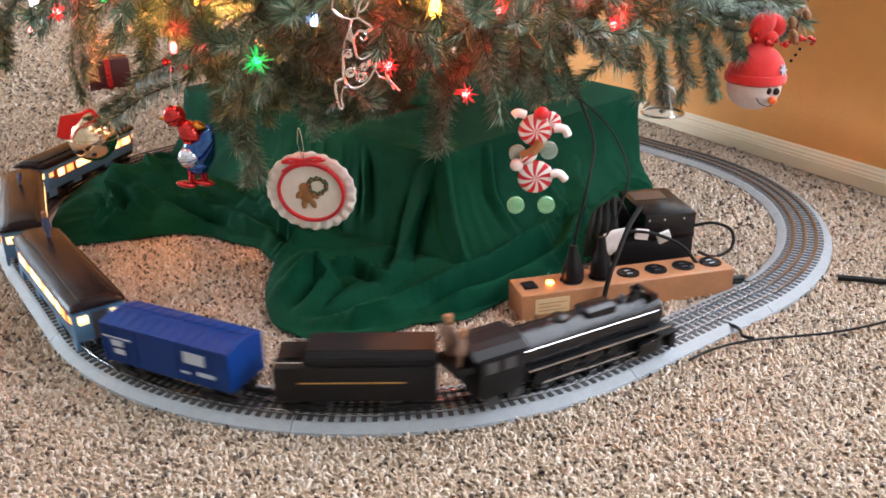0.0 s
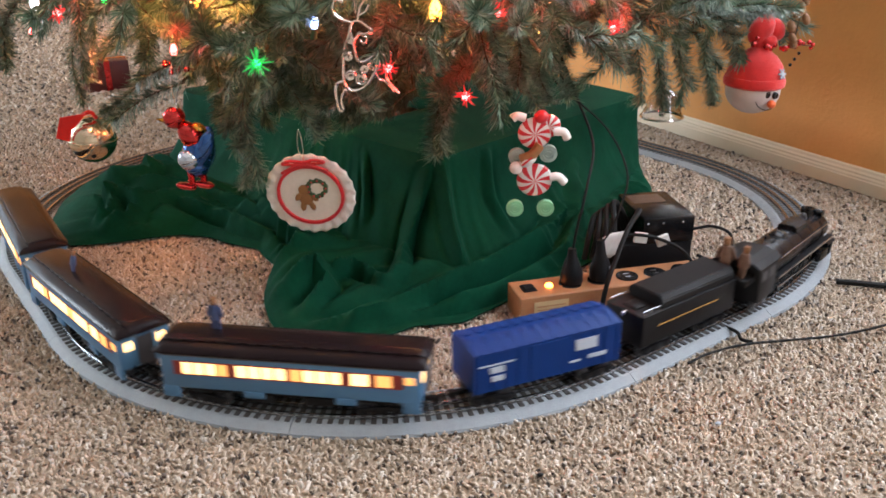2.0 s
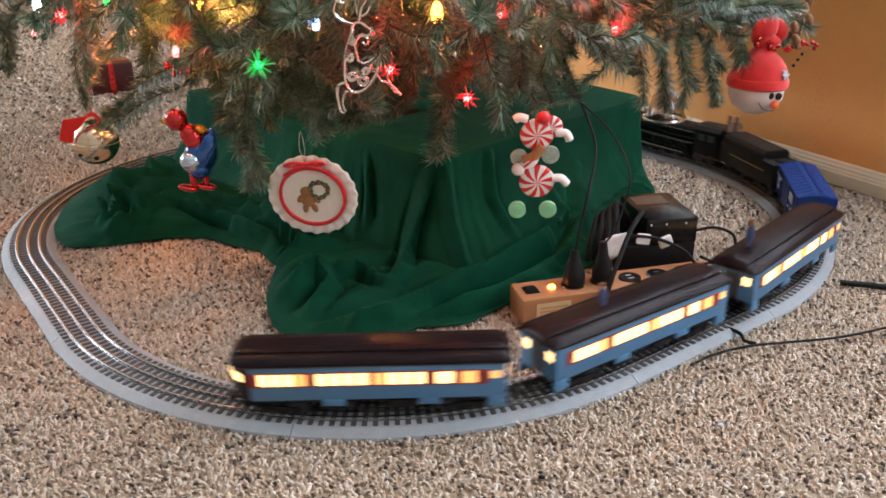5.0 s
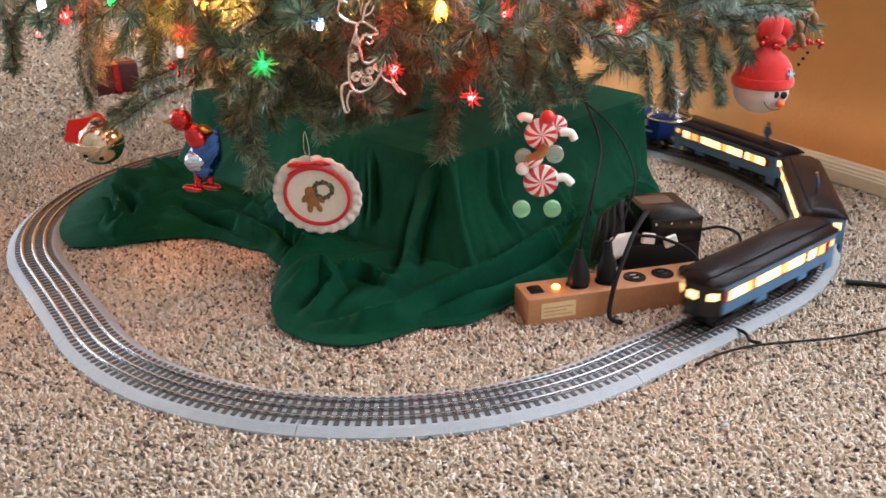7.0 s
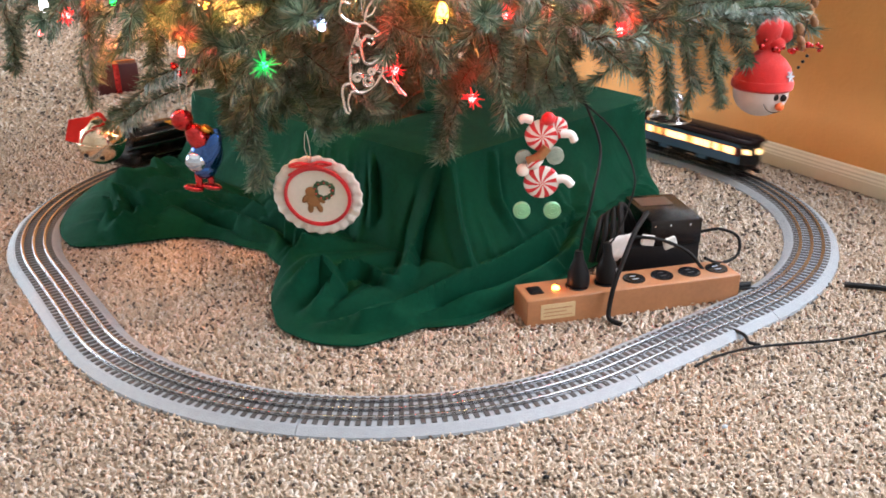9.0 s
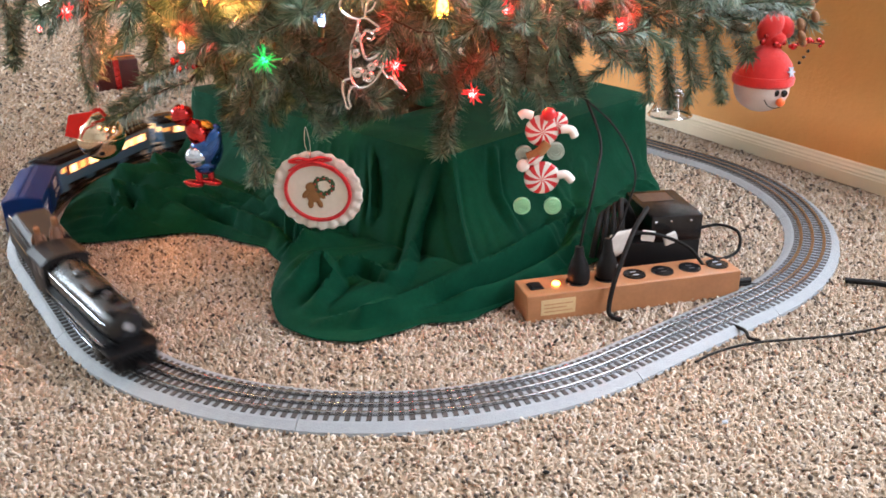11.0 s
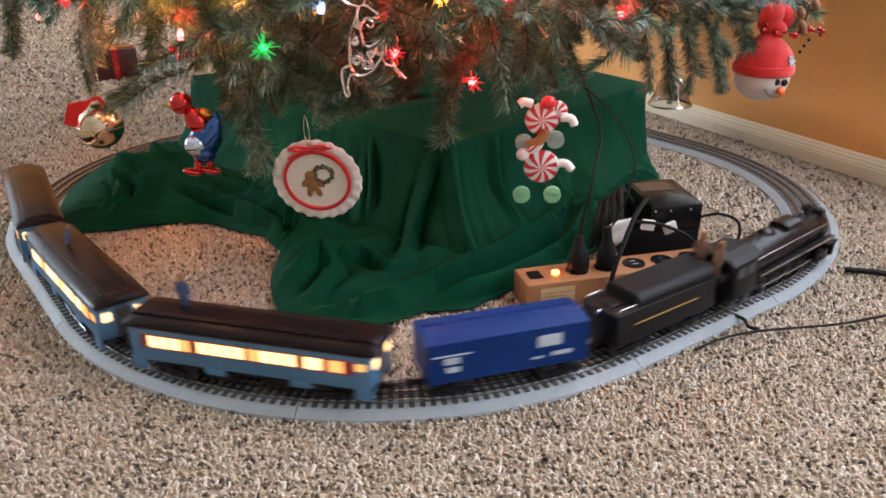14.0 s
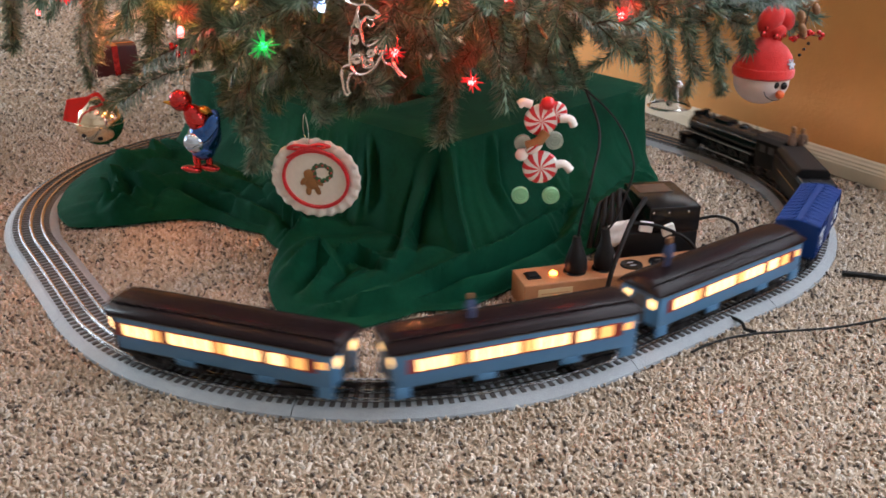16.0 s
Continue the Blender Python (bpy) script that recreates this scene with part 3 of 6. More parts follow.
def boxcar():
    ob = thing("boxcar", "royal blue toy boxcar with white markings on black bogies", "toy boxcar")
    h = 0.087
    bm = prism(bmesh.new(), [(-0.028, 0.0215), (0.028, 0.0215), (0.028, 0.0655), (0.029, 0.0668), (0.012, 0.0712), (0.0, 0.0722), (-0.012, 0.0712), (-0.029, 0.0668), (-0.028, 0.0655)], -h, h)
    bmesh.ops.bevel(bm, geom=list(bm.edges), offset=0.0007, segments=1, affect="EDGES")
    part("body", bm, M["box_blue"], ob, "royal blue body", False)
    for k in range(12):
        x = -h + 0.008 + k * (2 * h - 0.016) / 11
        for side in (-1, 1):
            tilt = Matrix.Translation((x, side * 0.0160, 0.0703)) @ pose(0, 0, 0, -side * 15.0, 0, 0)
            part("roof_rib", box(bmesh.new(), -0.0028, -0.0125, -0.0006, 0.0028, 0.0125, 0.0006, 0.0002, m=tilt), M["box_blue"], ob, smooth=False)
    for side in (-1, 1):
        part("sliding_door", box(bmesh.new(), -0.024, side * 0.0282 - 0.0008, 0.0225, 0.021, side * 0.0282 + 0.0010, 0.0645, 0.0004), M["box_blue"], ob, "blue sliding door", False)
        for k in range(12):
            x = -h + 0.006 + k * (2 * h - 0.012) / 11
            if -0.027 < x < 0.025:
                continue
            part("side_rib", box(bmesh.new(), x - 0.0008, side * 0.0282 - 0.0006, 0.022, x + 0.0008, side * 0.0282 + 0.0008, 0.0655), M["box_blue"], ob, smooth=False)
        for x0, x1, z0, z1 in ((0.030, 0.056, 0.046, 0.0585), (-0.082, -0.042, 0.0525, 0.0536), (-0.070, -0.054, 0.0435, 0.0500), (-0.068, -0.054, 0.0340, 0.0395),
                               (0.024, 0.036, 0.0330, 0.0348), (0.046, 0.068, 0.0340, 0.0380)):
            if side > 0:
                x0, x1 = -x1, -x0
            lo, hi = sorted((side * 0.0280, side * 0.0296))
            part("marking", box(bmesh.new(), x0, lo, z0, x1, hi, z1), M["white"], ob, "white printed marking", False)
    part("underframe", box(bmesh.new(), -h + 0.004, -0.020, 0.0165, h - 0.004, 0.020, 0.0212), M["black"], ob)
    for e in (-1, 1):
        bogie(ob, e * 0.060, 0.030)
        coupler(ob, e * (h - 0.006), e)
    return ob


def tender():
    ob = thing("tender", "black toy locomotive tender with a thin gold line", "toy tender")
    h = 0.082
    bm = box(bmesh.new(), -h, -0.0280, 0.019, h, 0.0280, 0.0570, 0.0012)
    part("tank", bm, M["black"], ob, "matt black tank")
    bm = prism(bmesh.new(), [(-0.0255, 0.0570), (0.0255, 0.0570), (0.0255, 0.0655), (0.0195, 0.0720), (-0.0195, 0.0720), (-0.0255, 0.0655)], -0.049, h - 0.001)
    bmesh.ops.bevel(bm, geom=list(bm.edges), offset=0.0012, segments=2, affect="EDGES")
    part("coal_bunker", bm, M["black"], ob, "raised black coal bunker with sloping sides")
    part("filler_hatch", box(bmesh.new(), -0.074, -0.010, 0.0570, -0.056, 0.010, 0.0595, 0.001), M["black"], ob)
    for side in (-1, 1):
        part("line", box(bmesh.new(), -0.056, side * 0.0280 - 0.0004, 0.0395, 0.050, side * 0.0280 + 0.0005, 0.0411), M["gold_print"], ob, "thin gold line", False)
        bm = tube(bmesh.new(), [(-h + 0.004, side * 0.024, 0.0615), (-0.052, side * 0.024, 0.0615)], 0.0007)
        for x in (-h + 0.005, -0.066, -0.053):
            cyl(bm, 0.0007, 0.0007, 0.006, pose(x, side * 0.024, 0.0560), 6)
        part("hand_rail", bm, M["steel"], ob)
    part("back_lamp", cyl(bmesh.new(), 0.003, 0.003, 0.005, pose(-h - 0.003, 0, 0.0530, 0, 90, 0), 14), M["steel"], ob)
    part("underframe", box(bmesh.new(), -h + 0.004, -0.022, 0.0150, h - 0.004, 0.022, 0.0195), M["black"], ob)
    for e in (-1, 1):
        bogie(ob, e * 0.050, 0.034)
    coupler(ob, -h + 0.006, -1)
    return ob


def locomotive():
    ob = thing("steam_locomotive", "black toy steam locomotive with silver running-board edge", "toy locomotive")
    along = pose(0, 0, 0, 0, 90, 0)
    bm = lathe(bmesh.new(), [(0.0, -0.085), (0.0255, -0.085), (0.0255, -0.02), (0.0235, 0.03), (0.0228, 0.105), (0.0215, 0.108), (0.0200, 0.1085), (0.0195, 0.1115), (0.006, 0.1130), (0.0, 0.1130)], pose(0, 0, 0.0520) @ along, 36)
    for x, r in ((-0.05, 0.0259), (-0.02, 0.0259), (0.015, 0.0246), (0.05, 0.0238), (0.085, 0.0234)):
        part("boiler_band", cyl(bmesh.new(), r, r, 0.0022, pose(x, 0, 0.052) @ along, 36), M["black_gloss"], ob)
    part("boiler", bm, M["black_gloss"], ob, "black banded boiler")
    part("headlight", cyl(cyl(bmesh.new(), 0.0052, 0.0052, 0.008, pose(0.110, 0, 0.0560) @ along, 18), 0.0042, 0.0042, 0.0005, pose(0.1181, 0, 0.056) @ along, 18, 0), M["steel"], ob, "round silver headlight")
    part("feedwater_heater", cyl(bmesh.new(), 0.0055, 0.0055, 0.030, pose(0.100, 0.015, 0.0760, 90, 0, 0), 16), M["black_gloss"], ob, "black cylinder across the smokebox")
    part("chimney", lathe(bmesh.new(), [(0.0085, 0.0), (0.0062, 0.004), (0.0060, 0.011), (0.0072, 0.012), (0.0072, 0.0135), (0.0045, 0.0135), (0.0045, 0.006), (0.0, 0.006)], pose(0.085, 0, 0.0730), 22), M["black_gloss"], ob)
    part("sand_dome", prism(bmesh.new(), [(-0.014, 0.070), (0.014, 0.070), (0.013, 0.0795), (0.008, 0.0825), (-0.008, 0.0825), (-0.013, 0.0795)], 0.010, 0.046), M["black_gloss"], ob, "long flat-topped sand dome")
    part("steam_dome", ball(bmesh.new(), (-0.020, 0, 0.0755), 0.0125, 0.0110, 0.0075), M["black_gloss"], ob)
    part("bell", ball(box(bmesh.new(), 0.063, -0.005, 0.073, 0.068, 0.005, 0.0775), (0.0655, 0, 0.0800), 0.0035, 0.004, 0.004), M["dark_grey"], ob)
    for side in (-1, 1):
        part("safety_valve", cyl(bmesh.new(), 0.0012, 0.0009, 0.009, pose(-0.045, side * 0.006, 0.0765), 8), M["black_gloss"], ob)
        bm = box(bmesh.new(), -0.078, side * 0.0265 - 0.0045, 0.0395, 0.112, side * 0.0265 + 0.0045, 0.0412)
        part("running_board", bm, M["black"], ob, smooth=False)
        part("board_edge", box(bmesh.new(), -0.078, side * 0.0313 - 0.0004, 0.0392, 0.112, side * 0.0313 + 0.0004, 0.0416), M["steel"], ob, "silver edge line", False)
        part("hand_rail", tube(bmesh.new(), [(-0.080, side * 0.0245, 0.0625), (0.0, side * 0.0240, 0.0625), (0.100, side * 0.0228, 0.0615)], 0.0008), M["steel"], ob, "thin silver hand rail")
        bm = box(bmesh.new(), 0.070, side * 0.0245 - 0.0065, 0.0080, 0.100, side * 0.0245 + 0.0065, 0.0250, 0.003)
        part("cylinder", bm, M["black_gloss"], ob, "black steam cylinder")
        bm = box(bmesh.new(), -0.055, side * 0.0230 - 0.0008, 0.0120, 0.048, side * 0.0230 + 0.0008, 0.0152, 0.0006)
        box(bm, 0.000, side * 0.0246 - 0.0008, 0.0130, 0.075, side * 0.0246 + 0.0008, 0.0155, 0.0006)
        part("connecting_rod", bm, M["steel"], ob, "silver connecting rods")
    # cab
    bm = box(bmesh.new(), -0.135, -0.0290, 0.022, -0.084, 0.0290, 0.0720, 0.001)
    part("cab", bm, M["black"], ob, "black cab")
    part("cab_roof", prism(bmesh.new(), [(-0.0315, 0.0715), (0.0315, 0.0715), (0.0310, 0.0740), (0.0220, 0.0805), (0.0100, 0.0830), (-0.0100, 0.0830), (-0.0220, 0.0805), (-0.0310, 0.0740)], -0.142, -0.080), M["black"], ob, "curved black cab roof", False)
    for side in (-1, 1):
        for x in (-0.121, -0.100):
            part("cab_window", box(bmesh.new(), x - 0.007, side * 0.0291 - 0.0004, 0.0520, x + 0.007, side * 0.0291 + 0.0005, 0.0660), M["dark_grey"], ob, "dark cab window", False)
    # frame, pilot and front deck
    bm = box(bmesh.new(), -0.130, -0.0120, 0.0130, 0.118, 0.0120, 0.0330)
    part("main_frame", bm, M["black"], ob)
    bm = prism(bmesh.new(), [(-0.026, 0.004), (0.026, 0.004), (0.028, 0.026), (-0.028, 0.026)], 0.118, 0.124)
    for k in range(-4, 5):
        part("pilot_slat", box(bmesh.new(), 0.1242, k * 0.0058 - 0.0010, 0.003, 0.136 - abs(k) * 0.0016, k * 0.0058 + 0.0010, 0.0190), M["black"], ob, smooth=False)
    box(bm, 0.100, -0.029, 0.0255, 0.128, 0.029, 0.0290, 0.0006)
    part("pilot", bm, M["black"], ob, "black pilot beam", False)
    # the whole engine above its wheels is built low
    for child in ob.children:
        child.data.transform(Matrix.Diagonal((1, 0.98, 0.90, 1)))
    for x in (-0.048, -0.016, 0.016, 0.048):
        wheelset(ob, x, 0.0150)
    wheelset(ob, 0.108, 0.0085)
    for x in (-0.115, -0.085):
        wheelset(ob, x, 0.0085)
    coupler(ob, 0.124, 1)
    return ob


# distance of each vehicle's middle ahead of the joint behind the boxcar, and half the distance of its pivots
VEHICLES = [(locomotive(), 0.547, 0.062), (tender(), 0.3067, 0.050), (boxcar(), 0.1050, 0.060),
            (passenger_coach(False), -0.1537, 0.088), (passenger_coach(False), -0.4610, 0.088), (passenger_coach(True), -0.7680, 0.088)]
# seconds, metres run by the joint behind the boxcar
RUN = [(0.0, 2.059), (0.5, 2.164), (1.0, 2.263), (1.5, 2.360), (2.0, 2.4556), (2.5, 2.553), (3.0, 2.655), (3.5, 2.770), (4.0, 2.890), (4.2, 2.939),
       (6.3, 3.490), (6.5, 3.545), (7.0, 3.692), (7.5, 3.845), (8.0, 4.015), (8.5, 4.200), (9.0, 4.400), (9.2, 4.485),
       (11.3, 5.452), (11.5, 5.527), (12.0, 5.705), (12.5, 5.878), (13.0, 6.028), (13.5, 6.165), (14.0, 6.295), (14.5, 6.430), (15.0, 6.578), (15.5, 6.730), (16.0, 6.877)]


def run_at(t):
    """Metres run at t seconds, on a smooth line through RUN."""
    i = max(1, min(len(RUN) - 1, next((k for k, r in enumerate(RUN) if r[0] >= t), len(RUN) - 1)))
    (ta, a), (tb, b) = RUN[i - 1], RUN[i]
    tz, z = RUN[max(i - 2, 0)]
    tc, c = RUN[min(i + 1, len(RUN) - 1)]
    m0, m1 = (b - z) / (tb - tz), (c - a) / (tc - ta)
    h, u = tb - ta, (t - ta) / (tb - ta)
    return (2 * u ** 3 - 3 * u * u + 1) * a + (u ** 3 - 2 * u * u + u) * h * m0 + (3 * u * u - 2 * u ** 3) * b + (u ** 3 - u * u) * h * m1


def vehicle_pose(t, ahead, pivot):
    s = run_at(t) + ahead
    a, b = on_loop(s - pivot)[0], on_loop(s + pivot)[0]
    m = (a + b) / 2
    return pose(m.x, m.y, RAIL_TOP, 0, 0, math.degrees(math.atan2(b.y - a.y, b.x - a.x)))


def figurine(mat, height, label):
    """A small painted toy figure, one plain mesh with legs, coat, arms and a cap."""
    k = height / 0.04
    bm = bmesh.new()
    for side in (-1, 1):
        cyl(bm, 0.0024 * k, 0.0028 * k, 0.016 * k, pose(0, side * 0.0028 * k, 0), 10)
        ball(bm, (0, side * 0.0072 * k, 0.022 * k), 0.0022 * k, 0.0022 * k, 0.008 * k, pose(0, 0, 0, side * 14, 0, 0), u=10, v=6)
    cyl(bm, 0.0062 * k, 0.0044 * k, 0.017 * k, pose(0, 0, 0.013 * k), 12)
    ball(bm, (0, 0, 0.0338 * k), 0.0040 * k, mat=1, u=12, v=8)
    cyl(bm, 0.0042 * k, 0.0036 * k, 0.003 * k, pose(0, 0, 0.0365 * k), 12, 1)
    ob = finish("toy_figurine", bm, [mat, M["pod"]], smooth=True)
    return tagged(ob, label, "figurine", "toy figures riding the train")


FIGURES = [(figurine(M["figure"], 0.036, "small dark blue toy figure standing on a coach roof"), 3, pose(-0.086, 0.006, 0.0749, 0, 0, 90)),
           (figurine(M["figure"], 0.026, "small blue toy figure sitting low on a coach roof"), 4, pose(-0.044, -0.002, 0.0745, 0, 12, 90)),
           (figurine(M["figure_brown"], 0.046, "small brown toy figure standing behind the locomotive cab"), 0, pose(-0.148, 0.012, 0.0560, 0, 0, 20)),
           (figurine(M["figure_brown"], 0.040, "small brown toy figure leaning beside the locomotive cab"), 0, pose(-0.149, -0.010, 0.0560, 0, 6, -30))]
part("footplate", box(bmesh.new(), -0.159, -0.022, 0.048, -0.136, 0.022, 0.0560, 0.0008), M["black"], VEHICLES[0][0], "black rear footplate")


def motions():
    frames = range(0, 481)
    for ob, ahead, pivot in VEHICLES:
        walk(ob, [(f / 30, vehicle_pose(f / 30, ahead, pivot)) for f in frames if f % 3 == 0])
    for ob, k, m in FIGURES:
        _, ahead, pivot = VEHICLES[k]
        walk(ob, [(f / 30, vehicle_pose(f / 30, ahead, pivot) @ m) for f in frames if f % 3 == 0])
    by_thing = {v[0].name: v for v in VEHICLES}
    for ob, kind, value in MOVES:
        if kind == "swivel":
            _, ahead, pivot = by_thing[ob.parent.name]
            rows = []
            for f in frames:
                if f % 5 == 0:
                    car = vehicle_pose(f / 30, ahead, pivot)
                    h = on_loop(run_at(f / 30) + ahead + value)[1]
                    d = (math.degrees(h) - math.degrees(car.to_euler().z) + 180) % 360 - 180
                    rows.append((f / 30, pose(value, 0, 0, 0, 0, d)))
            walk(ob, rows)
        else:
            x, radius = value
            walk(ob, [(f / 30, pose(x, 0, radius, 0, math.degrees(run_at(f / 30) / radius) % 360, 0)) for f in frames])

# ---------------------------------------------------------------- green cloth over the tree's stand
CLOTH_MIDDLE = Vector((-0.08, 1.43))
STAND_TOP = 0.155


def reach(points, angle):
    """Distance from the cloth's middle to an outline, by angle, through corners given as (degrees, metres)."""
    a = angle % 360
    pts = points + [(points[0][0] + 360, points[0][1])]
    if a < pts[0][0]:
        a += 360
    for (a0, r0), (a1, r1) in zip(pts, pts[1:]):
        if a0 <= a <= a1:
            return r0 + (r1 - r0) * (a - a0) / (a1 - a0)
    return points[-1][1]


STAND = [(0.380, 1.525), (0.20, 1.78), (-0.28, 1.78), (-0.50, 1.640), (0.006, 1.145)]
HEM = [(8, 0.478), (50, 0.44), (100, 0.37), (140, 0.475), (158, 0.545), (176, 0.590), (187, 0.575), (196, 0.560), (203, 0.540), (205.5, 0.480), (207, 0.375), (213, 0.335), (221, 0.320), (232, 0.305), (243, 0.340),
       (250, 0.440), (256, 0.510), (262, 0.535), (267, 0.540), (271, 0.525), (276, 0.497), (283, 0.500), (290, 0.470), (300, 0.440), (311, 0.432), (330, 0.430), (350, 0.455)]


def stand_edge(angle):
    d = Vector((math.cos(radians(angle)), math.sin(radians(angle))))
    best = 9.0
    for i in range(len(STAND)):
        p, q = Vector(STAND[i - 1]) - CLOTH_MIDDLE, Vector(STAND[i]) - CLOTH_MIDDLE
        e = q - p
        den = d.x * e.y - d.y * e.x
        if abs(den) > 1e-9:
            t = (p.x * e.y - p.y * e.x) / den
            u = (p.x * d.y - p.y * d.x) / den
            if t > 0 and -1e-6 <= u <= 1 + 1e-6:
                best = min(best, t)
    return best


# folds of the cloth: points on the crest, height, width
FOLDS = [([(-0.013, 1.148, 0.139), (-0.034, 1.120, 0.080), (-0.057, 1.020, 0.045)], 0.016, 0.011),
         ([(0.012, 1.153, 0.143), (0.023, 1.110, 0.071), (0.046, 1.048, 0.041)], 0.012, 0.010),
         ([(0.215, 1.240, 0.060), (0.119, 1.100, 0.030), (0.028, 1.015, 0.023), (-0.065, 0.938, 0.025), (-0.150, 0.920, 0.017)], 0.024, 0.012),
         ([(0.200, 1.150, 0.030), (0.082, 1.000, 0.019), (-0.009, 0.952, 0.020), (-0.094, 0.909, 0.018)], 0.017, 0.010),
         ([(-0.190, 1.030, 0.030), (-0.160, 1.047, 0.040), (-0.146, 1.020, 0.025), (-0.168, 0.960, 0.017)], 0.018, 0.009),
         ([(-0.150, 1.050, 0.040), (-0.113, 1.060, 0.035), (-0.064, 1.010, 0.040)], 0.015, 0.009),
         ([(-0.109, 1.240, 0.142), (-0.105, 1.215, 0.094), (-0.109, 1.190, 0.053)], 0.010, 0.010),
         ([(-0.560, 1.330, 0.085), (-0.534, 1.295, 0.062), (-0.526, 1.250, 0.020)], 0.016, 0.010),
         ([(-0.570, 1.360, 0.080), (-0.500, 1.370, 0.080), (-0.470, 1.420, 0.070)], 0.014, 0.011),
         ([(-0.550, 1.330, 0.070), (-0.481, 1.297, 0.055), (-0.434, 1.325, 0.055)], 0.014, 0.010),
         ([(-0.480, 1.292, 0.050), (-0.513, 1.234, 0.012)], 0.014, 0.009),
         ([(-0.426, 1.317, 0.049), (-0.348, 1.270, 0.039), (-0.264, 1.186, 0.045)], 0.014, 0.011),
         ([(-0.380, 1.350, 0.050), (-0.320, 1.300, 0.050), (-0.255, 1.220, 0.055)], 0.012, 0.011),
         ([(0.076, 1.220, 0.150), (0.085, 1.180, 0.090), (0.122, 1.150, 0.040)], 0.009, 0.012),
         ([(0.270, 1.330, 0.120), (0.245, 1.240, 0.050), (0.190, 1.150, 0.020)], 0.012, 0.012),
         ([(-0.285, 1.300, 0.060), (-0.240, 1.200, 0.050), (-0.178, 1.106, 0.045)], 0.015, 0.011)]


def spread_flat(p):
    """The cloth laid flat: the way round, and the way from its middle over the edge and out along the floor."""
    q = Vector((p[0], p[1])) - CLOTH_MIDDLE
    return Vector((math.atan2(q.y, q.x) * 0.42, q.length - p[2]))


FLAT_FOLDS = [([spread_flat(p) for p in crest], tall, wide) for crest, tall, wide in FOLDS]


def fold_lift(p):
    """How far the folds push the cloth out at p: a sharp crest with a trough along each side."""
    total, q = 0.0, spread_flat(p)
    for crest, tall, wide in FLAT_FOLDS:
        best, along = 9.0, 0.0
        for k, (a, b) in enumerate(zip(crest, crest[1:])):
            e = b - a
            u = max(0.0, min(1.0, (q - a).dot(e) / e.length_squared))
            off = (q - a - e * u).length
            if off < best:
                best, along = off, (k + u) / (len(crest) - 1)
        if best < 3.2 * wide:
            f = best / wide
            ends = min(1.0, 0.25 + 3.5 * min(along, 1 - along))
            total += 1.25 * tall * ends * (math.exp(-abs(f) ** 1.4) - 0.45 * math.exp(-((f - 1.75) / 0.75) ** 2))
    return max(-0.020, min(0.034, total))


def ridge(u, sharp=2.0):
    """Rounded ridges, one for each whole number of u."""
    return (0.5 + 0.5 * math.cos(2 * math.pi * u)) ** sharp


